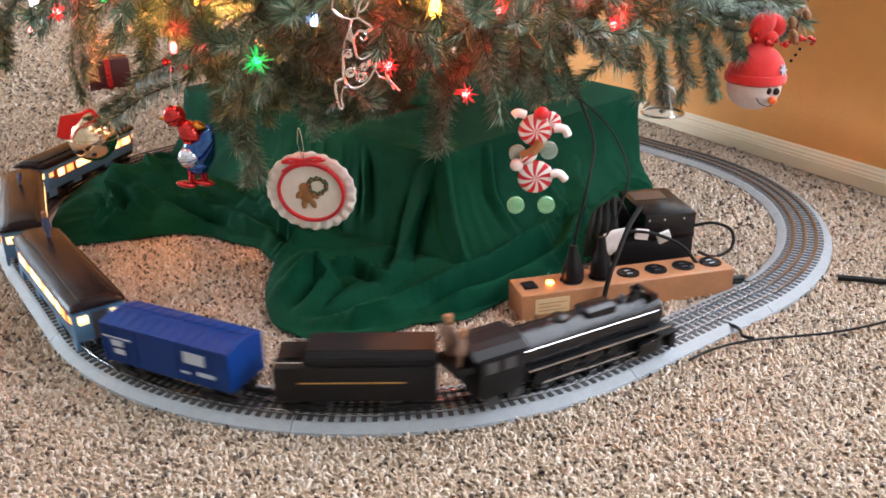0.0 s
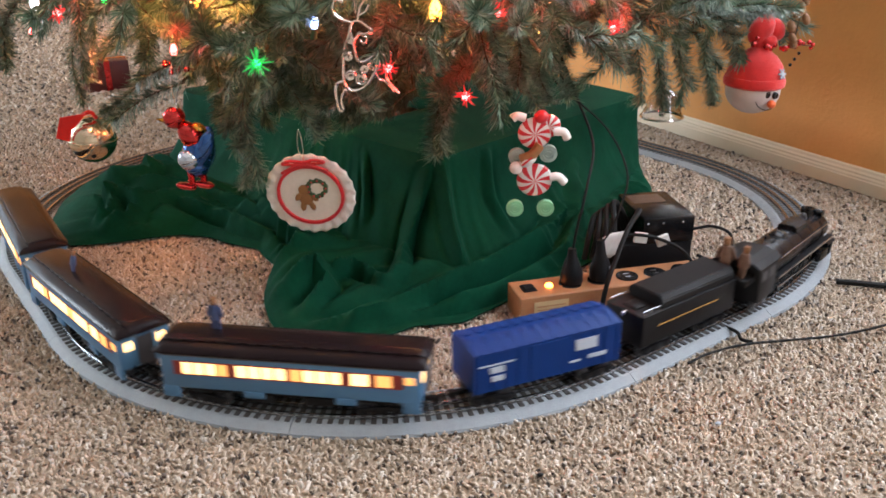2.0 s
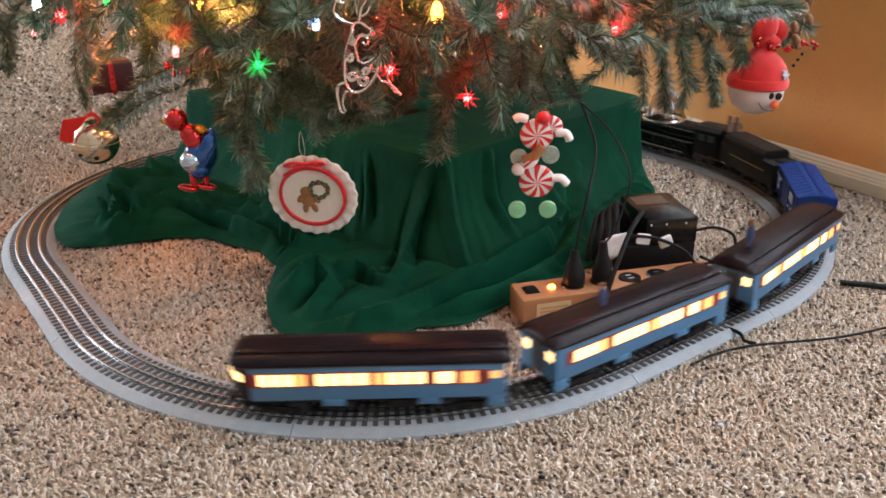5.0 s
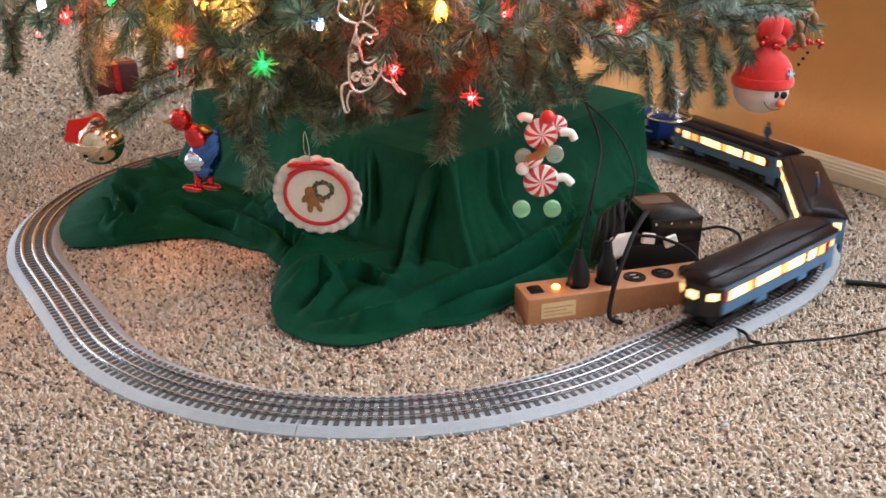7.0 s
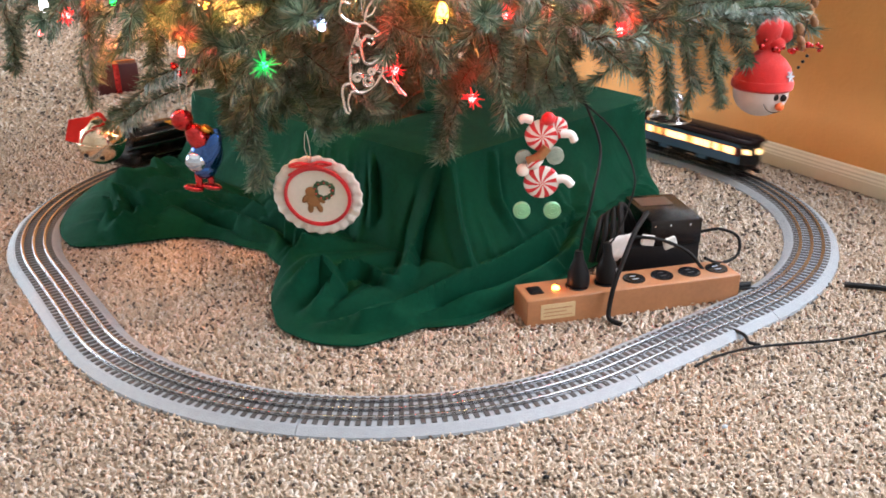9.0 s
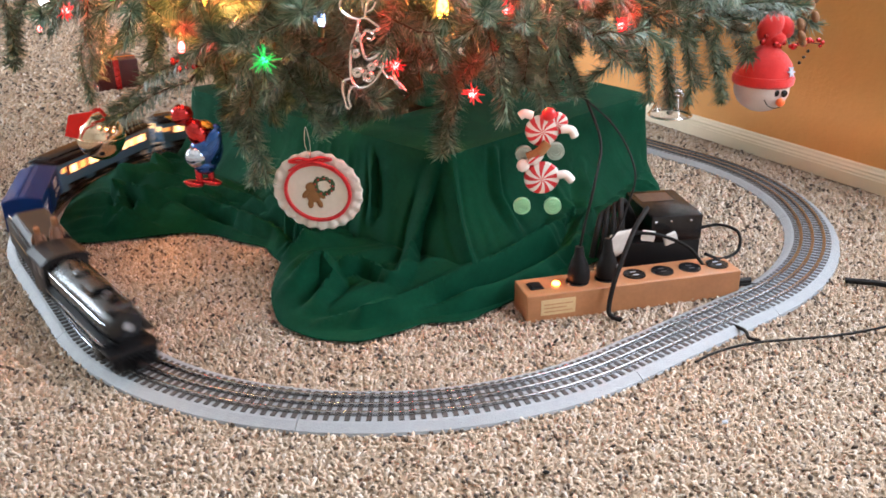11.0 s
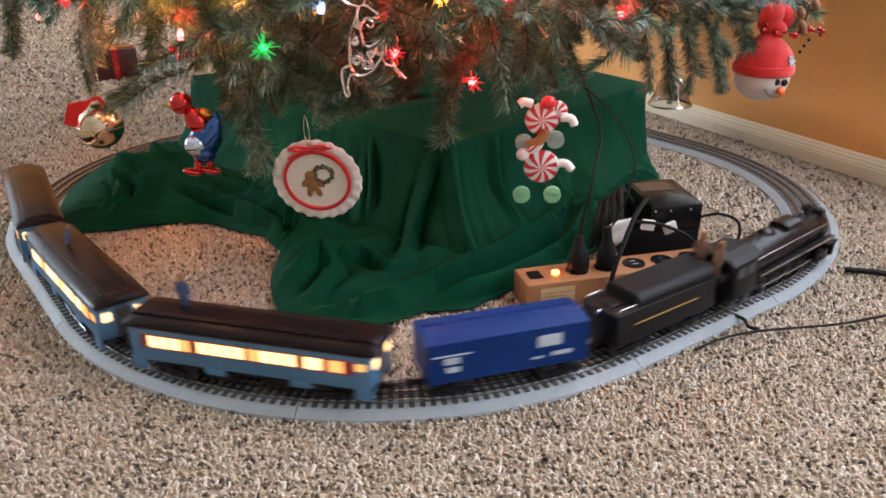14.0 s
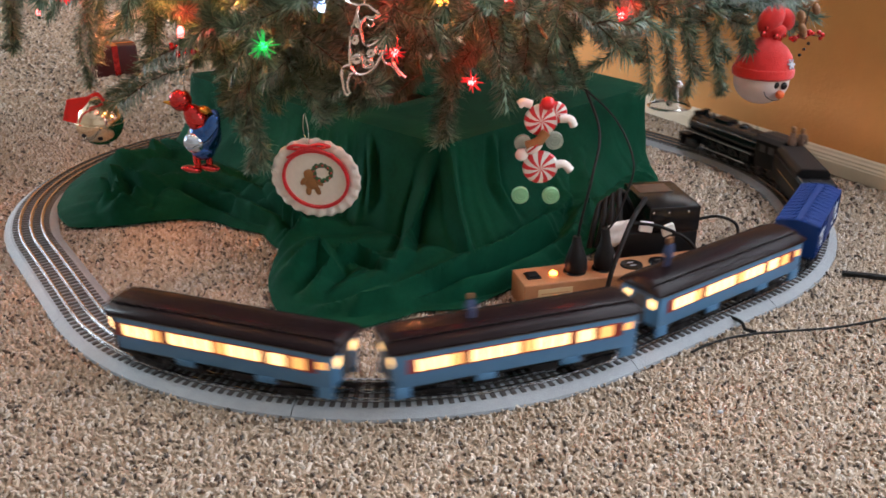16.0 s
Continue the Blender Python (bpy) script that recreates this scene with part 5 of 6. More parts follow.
def lace_hoop():
    ob = thing("embroidered_hoop_ornament", "round lace-edged ornament with red hoop and embroidered gingerbread man", "ornament", m=pose(-0.160, 1.03, 0.146, 12, -4, -6) @ Matrix.Scale(1.07, 4))
    bm = bmesh.new()
    n, rows = 144, []
    for r, amp in ((0.040, 0.0), (0.046, 0.0007), (0.050, 0.0012), (0.0540, 0.0016)):
        rows.append([bm.verts.new((r * (1 + (0.013 if r > 0.052 else 0) * math.cos(22 * a)) * math.cos(a), 0.003 + amp * math.sin(22 * a + r * 60), r * (1 + (0.013 if r > 0.052 else 0) * math.cos(22 * a)) * math.sin(a))) for a in (2 * math.pi * k / n for k in range(n))])
    for a, b in zip(rows, rows[1:]):
        for k in range(n):
            bm.faces.new((a[k - 1], a[k], b[k], b[k - 1]))
    lace = part("lace_frill", bm, M["lace"], ob, "scalloped white lace frill")
    solid = lace.modifiers.new("thickness", "SOLIDIFY")
    solid.thickness = 0.0012
    part("hoop", ring(bmesh.new(), 0.0365, 0.0410, -0.002, thick=0.005), M["candy_red"], ob, "red hoop")
    part("linen", disc(bmesh.new(), 0.0372, 0.002, (0, 0.001, 0)), M["linen"], ob, "cream linen", False)
    # gingerbread man, wreath and small stitches
    bm = bmesh.new()
    for x, z, r in ((-0.0065, 0.0065, 0.0075), (-0.0065, -0.0055, 0.0085)):
        ball(bm, (x, 0.0005, z), r, 0.0018, r)
    for x, z, a in ((-0.015, -0.002, 40), (0.003, -0.004, -40), (-0.0115, -0.0155, 12), (-0.0005, -0.0155, -12)):
        ball(bm, (x, 0.0005, z), 0.0036, 0.0016, 0.0068, pose(0, 0, 0, 0, a, 0), u=12, v=8)
    part("gingerbread_motif", bm, M["ginger"], ob, "brown stitched gingerbread figure")
    bm = bmesh.new()
    rng = random.Random(5)
    for k in range(40):
        a = 2 * math.pi * k / 40
        ball(bm, (0.0095 + 0.0105 * math.cos(a) + rng.uniform(-0.0012, 0.0012), 0.0004, 0.0085 + 0.0105 * math.sin(a) + rng.uniform(-0.0012, 0.0012)), 0.0026, 0.0016, 0.0026, u=8, v=5)
    part("wreath_motif", bm, M["wreath"], ob, "dark green stitched wreath")
    bm = bmesh.new()
    for k in range(9):
        a = 2 * math.pi * k / 9
        ball(bm, (0.0095 + 0.0108 * math.cos(a), -0.0012, 0.0085 + 0.0108 * math.sin(a)), 0.0012, 0.0010, 0.0012, u=8, v=5)
    part("berry", bm, M["candy_red"], ob, "small red berries")
    # bow
    bm = bmesh.new()
    for side in (-1, 1):
        tube(bm, curve_points([(0, -0.003, 0.046), (side * 0.014, -0.006, 0.050), (side * 0.025, -0.003, 0.045), (side * 0.013, -0.002, 0.043), (0, -0.003, 0.045)], 6), 0.0019, 6)
        tube(bm, curve_points([(0, -0.004, 0.045), (side * 0.014, -0.005, 0.041), (side * 0.028, -0.003, 0.033)], 6), 0.0017, 6)
    part("bow", bm, M["candy_red"], ob, "red ribbon bow")
    hanger(ob, 0.046, 0.085)


def mint_disc(bm, x, z, r, y=0.0, depth=0.010, stripes=9):
    """A striped sweet: white with red swirls (materials 0 and 1)."""
    n = stripes * 4
    hub = bm.verts.new((x, y - depth * 0.55, z))
    rings = []
    for f, yy in ((0.35, y - depth * 0.55), (0.7, y - depth * 0.5), (0.93, y - depth * 0.3), (1.0, y), (0.9, y + depth * 0.4)):
        twist = 0.35 * (1 - f)
        rings.append([bm.verts.new((x + r * f * math.cos(2 * math.pi * k / n + twist), yy, z + r * f * math.sin(2 * math.pi * k / n + twist))) for k in range(n)])
    for k in range(n):
        m = 1 if k % 4 in (1, 2) else 0
        bm.faces.new((hub, rings[0][k], rings[0][k - 1])).material_index = m
        for a, b in zip(rings, rings[1:]):
            bm.faces.new((a[k - 1], a[k], b[k], b[k - 1])).material_index = m
    bm.faces.new(rings[-1])
    return bm


def candy_doll():
    bm = bmesh.new()
    mint_disc(bm, 0.000, 0.0, 0.0215)
    mint_disc(bm, -0.002, 0.060, 0.0200, y=0.002)
    mint_disc(bm, 0.014, 0.068, 0.0140, y=0.004)
    for x, z, r, m in ((-0.0225, -0.0375, 0.0105, 3), (0.0150, -0.0380, 0.0105, 3), (0.0145, 0.035, 0.0105, 4), (-0.0225, 0.032, 0.0100, 4)):
        disc(bm, r, 0.006, (x, -0.004, z), m, 28)
        for q in (0.35, 0.65):
            tube(bm, [(x + r * q * math.cos(a), -0.0045, z + r * q * math.sin(a)) for a in (2 * math.pi * k / 14 for k in range(15))], 0.0008, 4, m)
    tube(bm, curve_points([(0.018, -0.002, 0.004), (0.028, -0.003, 0.005), (0.036, -0.003, -0.003)], 5), 0.0052, 10, 0)
    tube(bm, curve_points([(0.020, 0, 0.062), (0.031, -0.002, 0.062), (0.036, -0.002, 0.054)], 5), 0.0050, 10, 0)
    tube(bm, curve_points([(-0.015, -0.001, 0.080), (-0.024, -0.002, 0.083), (-0.029, -0.002, 0.080)], 5), 0.0052, 10, 0)
    tube(bm, curve_points([(0.004, -0.006, 0.048), (-0.006, -0.008, 0.036), (-0.018, -0.006, 0.030)], 5), 0.0062, 10, 2)
    ball(bm, (-0.010, -0.008, 0.030), 0.0120, 0.0060, 0.0075, pose(0, 0, 0, 0, -38, 0), 0)
    ball(bm, (-0.0235, -0.007, 0.0195), 0.0080, 0.0060, 0.0080, None, 0)
    for f in (0.25, 0.45):
        ball(bm, (-0.004 - 0.020 * f, -0.012, 0.037 - 0.018 * f), 0.0016, 0.0030, 0.0070, pose(0, 0, 0, 0, 45, 0), 1, 10, 6)
    ball(bm, (0.004, -0.003, 0.082), 0.0085, 0.007, 0.0080, None, 1)
    bmesh.ops.recalc_face_normals(bm, faces=bm.faces)
    ob = finish("candy_doll_ornament", bm, [M["candy_white"], M["candy_red"], M["ginger"], M["candy_green"], M["candy_grey"]], smooth=True)
    tagged(ob, "hanging doll of striped peppermints with green mint feet", "ornament")
    ob.matrix_basis = pose(0.1255, 1.02, 0.165, 8, 0, 0) @ Matrix.Scale(1.05, 4)


def wire_deer():
    ob = thing("wire_reindeer_ornament", "silver wire filigree reindeer ornament", "ornament", m=pose(-0.087, 0.945, 0.324, 10, 3, 8))
    k = 0.001

    def wire(name, pts, r=1.5):
        part(name, tube(bmesh.new(), curve_points([(x * k, 0, z * k) for x, z in pts], 6), r * k * 1.05, 6), M["silver"], ob)

    def coil(x, z, r0, turns, start=0):
        wire("scroll", [(x + r0 * (1 - 0.75 * i / (turns * 8)) * math.cos(start + i * math.pi / 4), z + r0 * (1 - 0.75 * i / (turns * 8)) * math.sin(start + i * math.pi / 4)) for i in range(turns * 8 + 1)], 1.2)

    wire("outline", [(-6, 40), (-12, 22), (-13, 4), (-12, -16), (-6, -26), (4, -27), (14, -20), (22, -6), (28, 6), (33, 14)], 1.7)
    wire("outline", [(-6, 40), (-2, 26), (2, 10), (8, 6), (16, 10), (26, 18), (33, 14)], 1.7)
    wire("head", [(-6, 40), (-4, 50), (4, 52), (13, 46), (18, 42), (12, 38), (4, 38), (-2, 30)], 1.6)
    wire("ear", [(4, 38), (12, 34), (10, 28), (5, 30)], 1.2)
    wire("antler", [(-4, 50), (-16, 54), (-24, 62), (-22, 74), (-14, 72)], 1.5)
    wire("antler", [(2, 52), (4, 66), (10, 78), (8, 92)], 1.5)
    wire("antler", [(3, 58), (10, 62), (14, 70)], 1.2)
    wire("foreleg", [(-12, -16), (-20, -20), (-21, -32), (-17, -50), (-13, -52)], 1.6)
    wire("foreleg", [(-6, -26), (-12, -28), (-15, -40), (-12, -50)], 1.4)
    wire("hind_leg", [(28, 6), (34, -4), (36, -14), (46, -26), (50, -30)], 1.6)
    wire("hind_leg", [(22, -6), (28, -14), (34, -16), (44, -28)], 1.3)
    wire("tail", [(33, 14), (38, 18), (40, 14)], 1.2)
    coil(-5, -10, 6, 2)
    coil(-7, 12, 5, 2, 1)
    coil(8, -14, 7, 2, 2)
    coil(22, 4, 8, 2, 3)
    coil(10, -2, 5, 2, 4)
    coil(-4, 30, 4, 2, 1)
    hanger(ob, 0.060, 0.12)


def bird_ornament():
    ob = thing("glass_bird_ornament", "shiny red and blue blown-glass bird ornament", "ornament", m=pose(-0.305, 1.05, 0.198, 0, 0, 14) @ Matrix.Scale(0.94, 4))
    part("head", ball(bmesh.new(), (-0.022, 0, 0.051), 0.0150, 0.0130, 0.0150), M["red_gloss"], ob, "glossy red head")
    part("beak", cyl(bmesh.new(), 0.005, 0.0005, 0.012, pose(-0.033, 0, 0.048, 0, -80, 0), 12), M["gold_gloss"], ob)
    part("breast", ball(bmesh.new(), (-0.003, -0.001, 0.023), 0.0155, 0.0145, 0.0240, pose(0, 0, 0, 0, -28, 0)), M["red_gloss"], ob, "glossy red breast")
    part("body", ball(bmesh.new(), (0.004, 0.0, 0.000), 0.0225, 0.0190, 0.0275, pose(0, 0, 0, 0, 18, 0)), M["blue_gloss"], ob, "glossy blue body")
    for side in (-1, 1):
        part("wing", ball(bmesh.new(), (0.013, side * 0.014, 0.010), 0.0115, 0.0055, 0.0240, pose(0, 0, 0, 0, 20, 0)), M["blue_gloss"], ob, "blue wing")
    part("collar", ball(bmesh.new(), (0.008, -0.004, 0.036), 0.0100, 0.0090, 0.0060, pose(0, 0, 0, 0, 30, 0)), M["gold_gloss"], ob, "gold collar")
    # the bird's bright glass highlight is put into the belly's silvery colour
    part("belly", ball(bmesh.new(), (-0.009, -0.007, -0.006), 0.0160, 0.0140, 0.0150), M["highlight_gloss"], ob, "belly with a painted silvery highlight")
    part("rump", ball(bmesh.new(), (0.000, -0.002, -0.019), 0.0165, 0.0150, 0.0140), M["blue_gloss"], ob)
    for x in (-0.018, 0.006):
        part("foot", ball(bmesh.new(), (x, -0.006, -0.0435), 0.0140, 0.0080, 0.0050, pose(0, 0, 0, 0, 14, 0)), M["red_gloss"], ob, "red foot")
    for x in (-0.010, 0.006):
        part("leg", cyl(bmesh.new(), 0.0045, 0.0055, 0.022, pose(x, -0.004, -0.044), 12), M["red_gloss"], ob, "short red leg")
    part("cap", cyl(bmesh.new(), 0.0045, 0.0040, 0.007, pose(-0.018, 0, 0.062), 14), M["silver"], ob, "silver cap")
    bm = tube(bmesh.new(), curve_points([(-0.018, 0, 0.068), (-0.020, 0, 0.100), (-0.012, 0, 0.140)], 6), 0.0006, 5)
    tube(bm, curve_points([(-0.018, 0, 0.068), (-0.010, 0, 0.100), (-0.010, 0, 0.140)], 6), 0.0006, 5)
    part("hanging_loop", bm, M["silver"], ob, "pale thread")


def jingle_bell():
    ob = thing("jingle_bell_ornament", "champagne metal jingle bell with a red ribbon", "ornament", m=pose(-0.495, 1.20, 0.178, 0, 4, 0))
    bm = lathe(bmesh.new(), [(0.0335 * math.cos(a), 0.0335 * math.sin(a)) for a in (radians(-90 + 180 * k / 22) for k in range(23))], segments=40)
    part("shell", bm, M["bell"], ob, "shiny champagne shell")
    part("seam", lathe(bmesh.new(), [(0.0336, -0.002), (0.0346, -0.001), (0.0346, 0.001), (0.0336, 0.002)], segments=40), M["bell"], ob)
    for x, y, z in ((-0.012, -0.0285, -0.014), (0.010, -0.0275, -0.017)):
        part("slot", ball(bmesh.new(), (x, y, z), 0.0040, 0.0020, 0.0030), M["black"], ob, "dark bell hole")
    bm = bmesh.new()
    flap = [(-0.030, 0.038), (0.005, 0.045), (-0.006, 0.030), (-0.017, 0.020), (-0.021, 0.004), (-0.038, 0.008)]
    front = [bm.verts.new((x, -0.029 - 0.10 * abs(x), z)) for x, z in flap]
    back = [bm.verts.new((x * 0.96, -0.026 - 0.08 * abs(x), z)) for x, z in flap]
    bm.faces.new(front), bm.faces.new(back[::-1])
    for k in range(len(flap)):
        bm.faces.new((front[k - 1], back[k - 1], back[k], front[k]))
    tube(bm, curve_points([(-0.010, -0.024, 0.036), (0.006, -0.016, 0.044), (0.012, -0.008, 0.034)], 6), 0.0030, 6)
    bmesh.ops.recalc_face_normals(bm, faces=bm.faces)
    part("ribbon", bm, M["red_felt"], ob, "red ribbon")
    hanger(ob, 0.034, 0.075)


def snowman():
    ob = thing("snowman_head_ornament", "white snowman head ornament with a red knitted hat", "ornament", m=pose(0.474, 1.245, 0.226, 0, 6, 4) @ Matrix.Scale(0.92, 4))
    part("head", ball(bmesh.new(), (0, 0, 0), 0.0430, 0.0420, 0.0380, u=32, v=20), M["face"], ob, "white satin head")
    bm = lathe(bmesh.new(), [(0.0420, 0.000), (0.0452, 0.003), (0.0458, 0.012), (0.0440, 0.020), (0.0400, 0.035), (0.0300, 0.048), (0.0190, 0.056), (0.0110, 0.062), (0.0105, 0.070)], pose(0, 0, 0.006, 0, -5, 0), 32)
    part("hat", bm, M["red_felt"], ob, "red felt hat")
    part("hat_brim", lathe(bmesh.new(), [(0.0440, 0.002), (0.0475, 0.005), (0.0480, 0.013), (0.0462, 0.018), (0.0440, 0.018)], pose(0, 0, 0.004, 0, -5, 0), 32), M["red_felt"], ob, "rolled red brim")
    bm = ball(bmesh.new(), (-0.008, 0, 0.094), 0.0190, 0.0150, 0.0260, pose(0, 0, 0, 0, 24, 0))
    ball(bm, (0.016, 0.004, 0.096), 0.0150, 0.0130, 0.0190, pose(0, 0, 0, 0, -40, 0))
    ball(bm, (0.004, 0, 0.078), 0.0170, 0.0150, 0.0120)
    part("hat_tail", bm, M["red_felt"], ob, "folded red hat end")
    bm = bmesh.new()
    rng = random.Random(8)
    for k in range(16):
        ball(bm, (rng.uniform(-0.022, 0.036), rng.uniform(-0.016, 0.0), rng.uniform(0.066, 0.082)), rng.uniform(0.003, 0.0055), u=10, v=7)
    part("bead", bm, M["red_gloss"], ob, "cluster of shiny red beads")
    bm = bmesh.new()
    for k in range(3):
        box(bm, -0.0085, -0.001, -0.0014, 0.0085, 0.001, 0.0014, m=pose(0.024, -0.0375, 0.034, -20, 0, 28) @ pose(0, 0, 0, 0, 60 * k, 0))
    part("snowflake_patch", bm, M["white"], ob, "white snowflake patch", False)
    for x in (0.007, 0.020):
        part("eye", ball(bmesh.new(), (x, -0.0395, 0.000), 0.0052, 0.0032, 0.0058), M["black_gloss"], ob, "shiny black eye")
    part("nose", ball(bmesh.new(), (0.0155, -0.0425, -0.0135), 0.0070, 0.0060, 0.0065), M["orange"], ob, "round orange nose")
    part("mouth", tube(bmesh.new(), curve_points([(-0.010, -0.0400, -0.012), (-0.003, -0.0395, -0.020), (0.010, -0.0365, -0.0245), (0.022, -0.0335, -0.0225)], 6), 0.0007, 5), M["black"], ob, "thin black smile")
    hanger(ob, 0.10, 0.15)


def hanging_lantern():
    ob = thing("glass_bell_ornament", "clear glass and silver bell ornament hanging low", "ornament", m=pose(0.357, 1.30, 0.182))
    part("cup", lathe(bmesh.new(), [(0.004, 0.034), (0.014, 0.032), (0.022, 0.024), (0.026, 0.006), (0.033, -0.008), (0.0315, -0.008), (0.025, 0.005), (0.021, 0.022), (0.013, 0.030), (0.004, 0.032)], segments=32), M["glass"], ob, "clear glass cup")
    part("rim", lathe(bmesh.new(), [(0.0320, -0.0105), (0.0345, -0.0085), (0.0335, -0.0065), (0.0315, -0.0085), (0.0320, -0.0105)], segments=32), M["silver"], ob, "silver rim")
    part("clapper", ball(bmesh.new(), (0, 0, -0.004), 0.0055), M["silver"], ob)
    hanger(ob, 0.033, 0.08)


def dried_pods():
    ob = thing("dried_pod_ornament", "brown dried pod and twig ornament", "ornament", m=pose(0.508, 1.20, 0.345))
    rng = random.Random(2)
    for k in range(9):
        part("pod", ball(bmesh.new(), (rng.uniform(-0.012, 0.012), rng.uniform(-0.006, 0.006), 0.022 - k * 0.0085), 0.0055, 0.0050, 0.0085, pose(0, 0, 0, rng.uniform(-30, 30), rng.uniform(-40, 40), 0), u=12, v=8), M["pod"], ob)
    part("stem", tube(bmesh.new(), curve_points([(0, 0, 0.06), (0.003, 0, 0.02), (-0.002, 0, -0.05)], 6), 0.0010, 5), M["bark"], ob)
    for k in range(3):
        part("pendant", ball(bmesh.new(), (0.006 - 0.005 * k, -0.004, -0.058 - 0.008 * k), 0.0024), M["black"], ob)


def wooden_stick():
    ob = thing("striped_stick_ornament", "tan and brown striped wooden stick ornament", "ornament", m=pose(-0.204, 1.09, 0.338, 0, -4, 0))
    for k, mat in ((-1, "pod"), (0, "label"), (1, "ginger")):
        part("stripe", box(bmesh.new(), k * 0.0065 - 0.0032, -0.003, -0.022, k * 0.0065 + 0.0032, 0.003, 0.075, 0.001), M[mat], ob)
    hanger(ob, 0.075, 0.10)


def red_cluster(place, seed):
    ob = thing("red_berry_pick", "small shiny red berry pick among the needles", "ornament", "red berry picks", Matrix.Translation(place))
    rng = random.Random(seed)
    for k in range(9):
        part("berry", ball(bmesh.new(), (rng.uniform(-0.02, 0.02), rng.uniform(-0.008, 0.008), rng.uniform(-0.007, 0.007)), rng.uniform(0.0028, 0.0048), u=12, v=8), M["red_gloss"], ob)
    part("stem", tube(bmesh.new(), [(-0.02, 0, 0.003), (0, 0, 0), (0.02, 0, -0.003)], 0.0009, 5), M["bark"], ob)


lace_hoop(), candy_doll(), wire_deer(), bird_ornament(), jingle_bell(), snowman(), hanging_lantern(), dried_pods(), wooden_stick()
red_cluster((-0.326, 1.10, 0.298), 1)
red_cluster((0.525, 1.22, 0.295), 2)

# wrapped dark red parcel standing behind the tree
ob = thing("gift_box", "dark red wrapped parcel on the carpet behind the tree", "gift box", m=pose(-0.93, 2.42, 0.0, 0, 0, 30))
part("box", box(bmesh.new(), -0.06, -0.05, -0.003, 0.06, 0.05, 0.08, 0.004), M["gift"], ob, "dark red wrapping")
part("ribbon", box(box(bmesh.new(), -0.008, -0.0512, -0.002, 0.008, 0.0512, 0.0812), -0.0612, -0.008, -0.002, 0.0612, 0.008, 0.0811), M["red_gloss"], ob, "shiny red ribbon", False)

# ---------------------------------------------------------------- power strip, transformer and cables


def power_strip():
    ob = thing("power_strip", "brown wood-look power strip with six black outlets on carpet", "power strip", m=pose(0.104, 0.944, 0.0, 0, 0, 13.8))
    length, depth, tall = 0.297, 0.052, 0.0345
    part("housing", box(bmesh.new(), 0, 0, -0.003, length, depth, tall, 0.0015), M["wood"], ob, "varnished brown housing", False)
    part("rocker_switch", box(box(bmesh.new(), 0.010, 0.016, tall, 0.028, 0.036, tall + 0.0015, 0.0006), 0.012, 0.018, tall + 0.0015, 0.026, 0.034, tall + 0.0035, 0.001), M["black"], ob, "black rocker switch", False)
    part("pilot_light", ball(bmesh.new(), (0.047, 0.026, tall + 0.001), 0.0052, 0.0052, 0.0035), glow("orange_pilot_lamp", (1.0, 0.22, 0.03), 22), ob, "glowing orange pilot lamp")
    part("label", box(bmesh.new(), 0.018, -0.0006, 0.006, 0.064, 0.0004, 0.027), M["label"], ob, "pale label with unreadable print", False)
    bm = bmesh.new()
    for k in range(3):
        box(bm, 0.022, -0.0009, 0.010 + k * 0.005, 0.060 - 0.008 * (k % 2), -0.0005, 0.0112 + k * 0.005)
    part("print", bm, M["wood"], ob, smooth=False)
    for k in range(6):
        x = 0.076 + k * 0.0400
        o = part("outlet", cyl(bmesh.new(), 0.0150, 0.0142, 0.0018, pose(x, 0.026, tall), 28), M["black_gloss"], ob, "round black outlet")
        bm = bmesh.new()
        for dy in (-0.0045, 0.0045):
            box(bm, x - 0.004, 0.026 + dy - 0.0009, tall + 0.0018, x + 0.004, 0.026 + dy + 0.0009, tall + 0.0021)
        part("slot", bm, M["dark_grey"] if k != 5 and k != 2 else M["white"], o, smooth=False)
    return ob


strip = power_strip()
STRIP = pose(0.104, 0.944, 0.0, 0, 0, 13.8)


def plug(x, lean, tall, label):
    ob = thing("power_plug", label, "plug", "plugs in the power strip", STRIP @ pose(x, 0.026, 0.0363, lean, 0, 0))
    bm = lathe(bmesh.new(), [(0.0, 0.0), (0.0135, 0.0), (0.0145, 0.003), (0.0140, 0.014), (0.0105, 0.026), (0.0070, 0.034), (0.0050, tall), (0.0, tall)], segments=20)
    part("body", bm, M["black"], ob, "black moulded body")
    if lean < -5:
        part("print", box(bmesh.new(), 0.006, -0.0150, 0.006, 0.0105, -0.0122, 0.020, 0.0005), M["white"], ob, "small white printed flag", False)
    return ob


plug(0.078, -4, 0.046, "black plug standing in the power strip")
plug(0.118, -6, 0.052, "black plug with white print in the power strip")


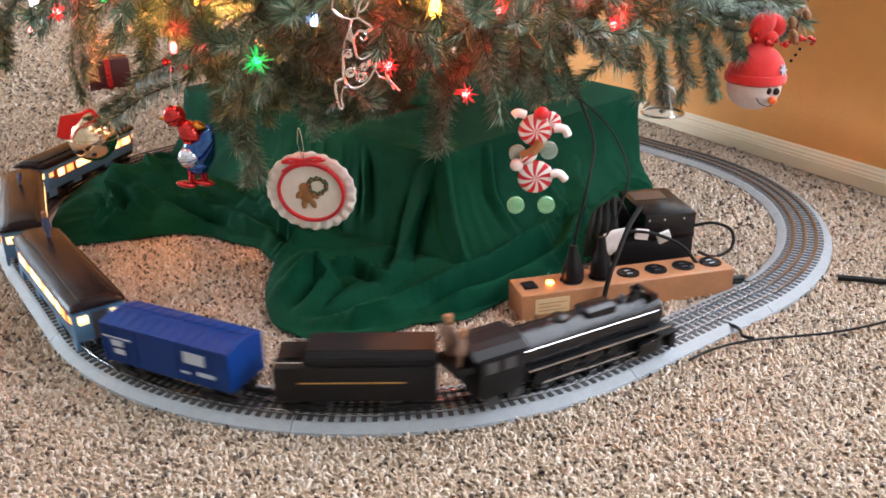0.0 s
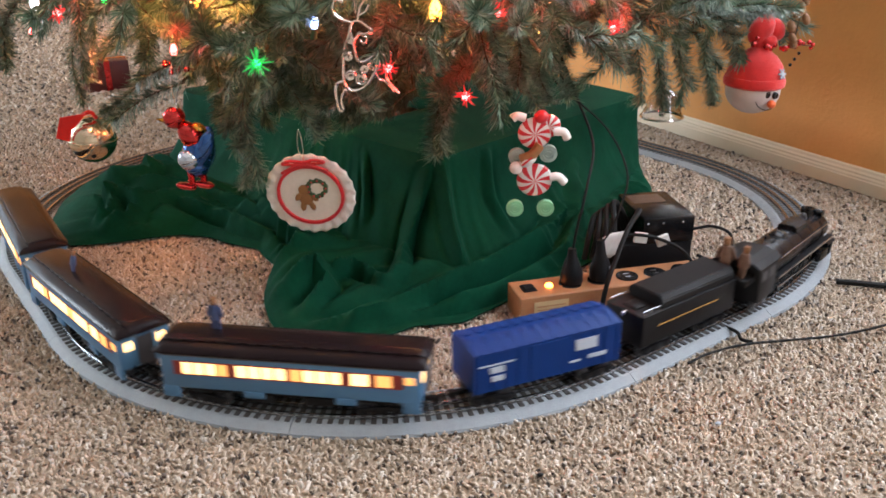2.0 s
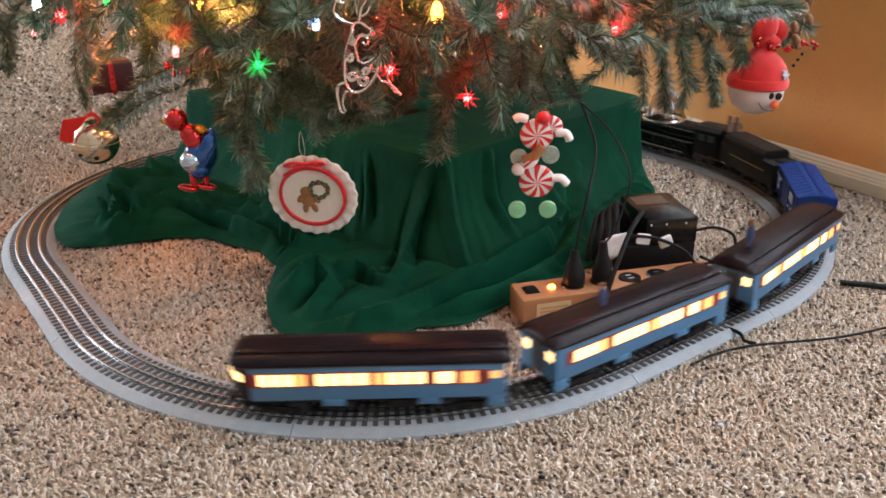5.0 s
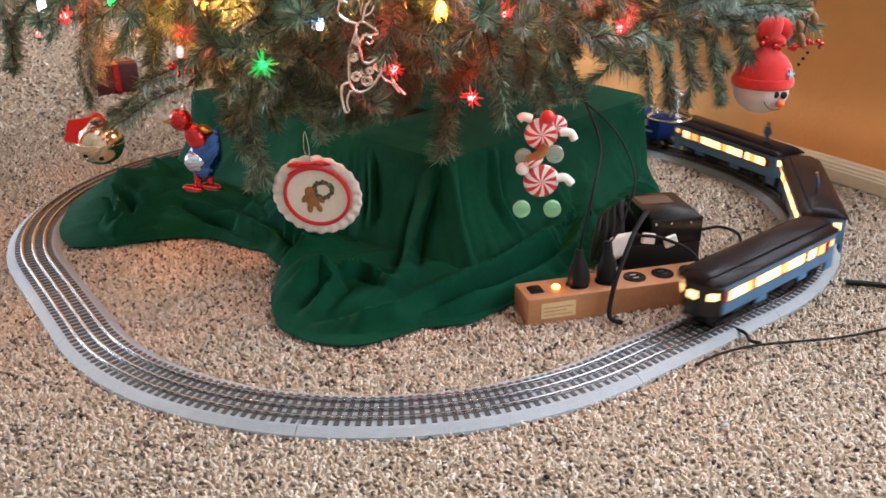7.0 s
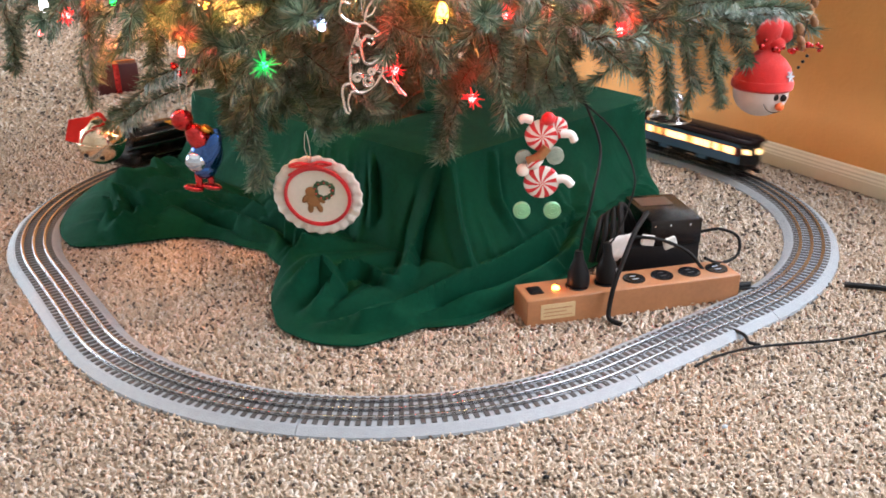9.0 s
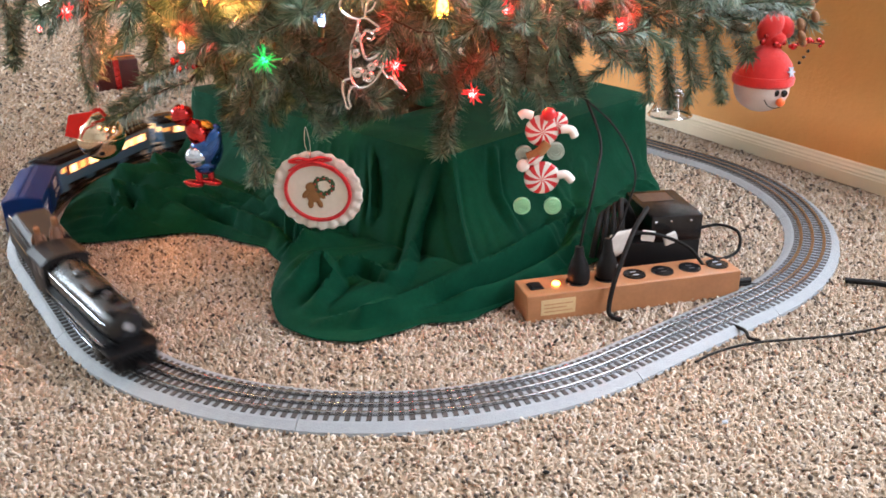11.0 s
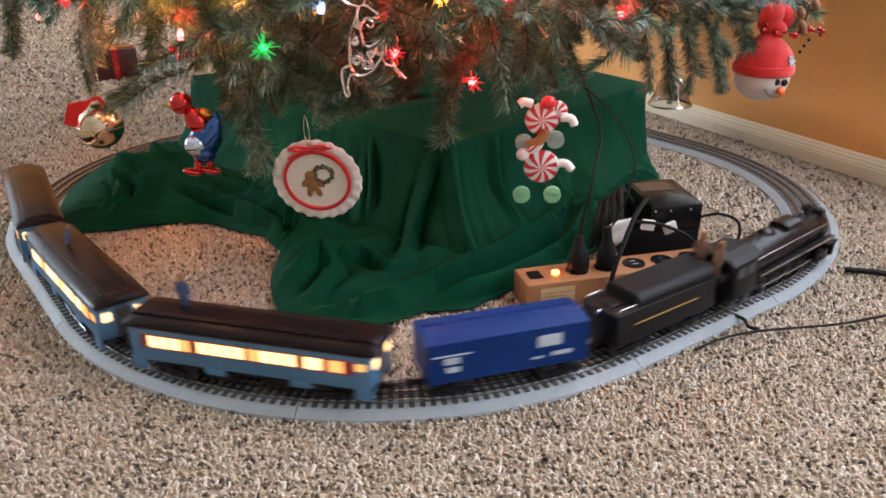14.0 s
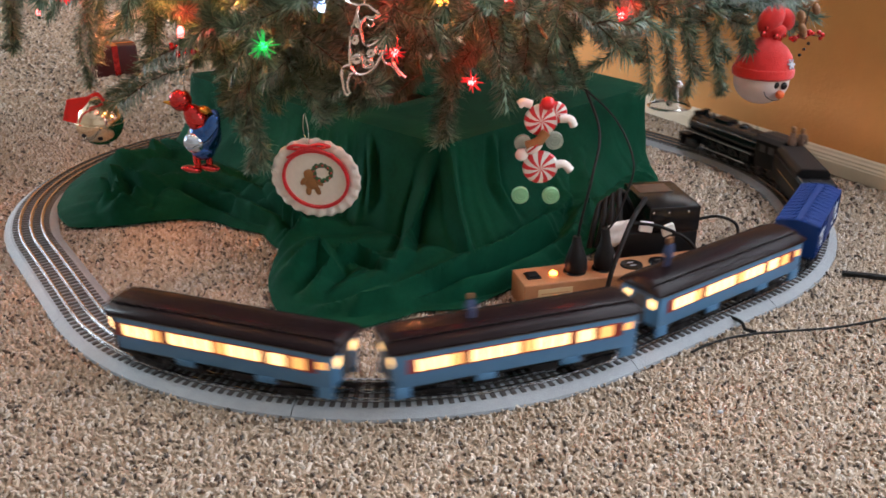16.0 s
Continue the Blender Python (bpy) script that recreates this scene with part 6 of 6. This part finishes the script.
def transformer():
    ob = thing("train_transformer", "black metal toy train transformer box behind the power strip", "transformer", m=pose(0.262, 1.062, 0.0, 0, 0, 8.0))
    part("base_case", box(bmesh.new(), -0.010, 0.012, -0.003, 0.098, 0.120, 0.050, 0.003), M["black"], ob, "black lower case")
    part("case", box(bmesh.new(), 0.024, 0.010, 0.050, 0.098, 0.118, 0.088, 0.003), M["black_gloss"], ob, "black upper case")
    # brownish reflection on the glossy top, put in as a thin brown plate
    part("top_reflection", box(bmesh.new(), 0.032, 0.070, 0.0878, 0.080, 0.104, 0.0888), M["bark"], ob, "brownish reflection laid on the top as a thin plate", False)
    for x in (0.030, 0.052, 0.080):
        part("screw", ball(bmesh.new(), (x, 0.0098, 0.080), 0.0018, u=10, v=6), M["steel"], ob, "bright screw")
    return ob


transformer()


def cable(name, points, radius, mat, label, category="cable"):
    ob = finish(name, tube(bmesh.new(), curve_points(points, 8), radius, 7), mat, smooth=True)
    return tagged(ob, label, category)


plastic_bag = thing("folded_plastic_tag", "crumpled clear-white plastic tag by the transformer", "tag", m=pose(0.235, 1.045, 0.062, 20, -10, 20))
bm = bmesh.new()
grid = [[bm.verts.new((0.032 * i / 6 - 0.016, 0.004 * noise.noise(Vector((i * 0.9, j * 0.8, 2))), 0.044 * j / 7 - 0.022)) for i in range(7)] for j in range(8)]
for j in range(7):
    for i in range(6):
        bm.faces.new((grid[j][i], grid[j][i + 1], grid[j + 1][i + 1], grid[j + 1][i]))
tag = part("film", bm, M["tape"], plastic_bag, "thin whitish film")
tag.modifiers.new("thickness", "SOLIDIFY").thickness = 0.0006
for x, y, z, a in ((0.276, 1.055, 0.069, 10), (0.305, 1.052, 0.066, -20)):
    ob = tagged(finish("cable_tape", box(bmesh.new(), -0.009, -0.003, -0.007, 0.009, 0.003, 0.007, 0.001), M["tape"], smooth=False), "white tape flag wrapped on a cable", "tape", "tape flags")
    ob.matrix_basis = pose(x, y, z, 0, a, 8)
part_black = M["rubber"]
cable("power_cable", [(0.174, 0.992, 0.080), (0.178, 0.992, 0.110), (0.190, 1.005, 0.16), (0.205, 1.06, 0.20), (0.19, 1.12, 0.25), (0.16, 1.18, 0.33)], 0.0018, part_black, "black cable rising from a plug into the tree")
cable("power_cable", [(0.212, 1.000, 0.085), (0.222, 1.002, 0.10), (0.235, 1.01, 0.13), (0.245, 1.03, 0.17), (0.225, 1.08, 0.215), (0.17, 1.13, 0.26), (0.12, 1.18, 0.31)], 0.0013, part_black, "thin black cable across the green cloth")
cable("power_cable", [(0.268, 1.04, 0.115), (0.245, 1.005, 0.10), (0.225, 0.975, 0.070), (0.214, 0.962, 0.045), (0.208, 0.955, 0.012), (0.211, 0.948, 0.004), (0.222, 0.940, 0.003)], 0.0032, part_black, "thick black cable hanging over the power strip")
cable("power_cable", [(0.245, 1.05, 0.074), (0.272, 1.048, 0.076), (0.300, 1.046, 0.070), (0.330, 1.042, 0.055), (0.352, 1.035, 0.030), (0.385, 1.030, 0.010), (0.420, 1.030, 0.006)], 0.0024, part_black, "black cable running from the transformer to the track")
cable("power_cable", [(0.358, 1.10, 0.062), (0.385, 1.095, 0.068), (0.408, 1.085, 0.060), (0.405, 1.070, 0.040), (0.378, 1.055, 0.034), (0.352, 1.045, 0.046)], 0.0022, part_black, "black looped cable beside the transformer")
for k in range(4):
    dx = 0.010 * k
    cable("power_cable", [(0.205 + dx, 1.075, 0.030), (0.212 + dx, 1.080 - 0.004 * k, 0.070), (0.222 + dx * 0.8, 1.100, 0.085 + 0.006 * k), (0.250 + dx * 0.5, 1.125, 0.080), (0.270 + dx * 0.4, 1.130, 0.040)], 0.0042, part_black, "black cable bundled against the green cloth by the transformer")
cable("power_cable", [(0.545, 1.040, 0.006), (0.575, 1.030, 0.007), (0.620, 1.020, 0.006), (0.80, 0.99, 0.006), (1.05, 0.93, 0.005)], 0.0042, part_black, "thick black cable running off over the carpet")
cable("track_wire", [(0.284, 0.834, 0.004), (0.315, 0.853, 0.006), (0.360, 0.871, 0.006), (0.410, 0.879, 0.006), (0.470, 0.886, 0.007), (0.540, 0.908, 0.007), (0.66, 0.96, 0.006), (0.80, 0.98, 0.005)], 0.0016, part_black, "thin black wire along the carpet by the track")
cable("track_wire", [(0.352, 0.918, 0.006), (0.362, 0.900, 0.007), (0.362, 0.884, 0.006), (0.372, 0.875, 0.007)], 0.0022, part_black, "short black wire leaving the track")
ob = tagged(finish("cable_plug", cyl(cyl(bmesh.new(), 0.0045, 0.0045, 0.022, pose(0.392, 1.032, 0.010, 0, 90, 10), 12), 0.0065, 0.0060, 0.010, pose(0.385, 1.031, 0.010, 0, 90, 10), 12), M["black"], smooth=True), "small black plug at the track's edge", "plug")
for k, (x, y) in enumerate(((0.281, 0.716), (0.092, 0.640))):
    ob = tagged(finish("lint_speck", ball(bmesh.new(), (x, y, 0.004), 0.0035, 0.0022, 0.002, u=8, v=5), M["white"] if k == 0 else M["black"], smooth=True), ("white" if k == 0 else "dark") + " speck of lint on the carpet", "lint")

motions()
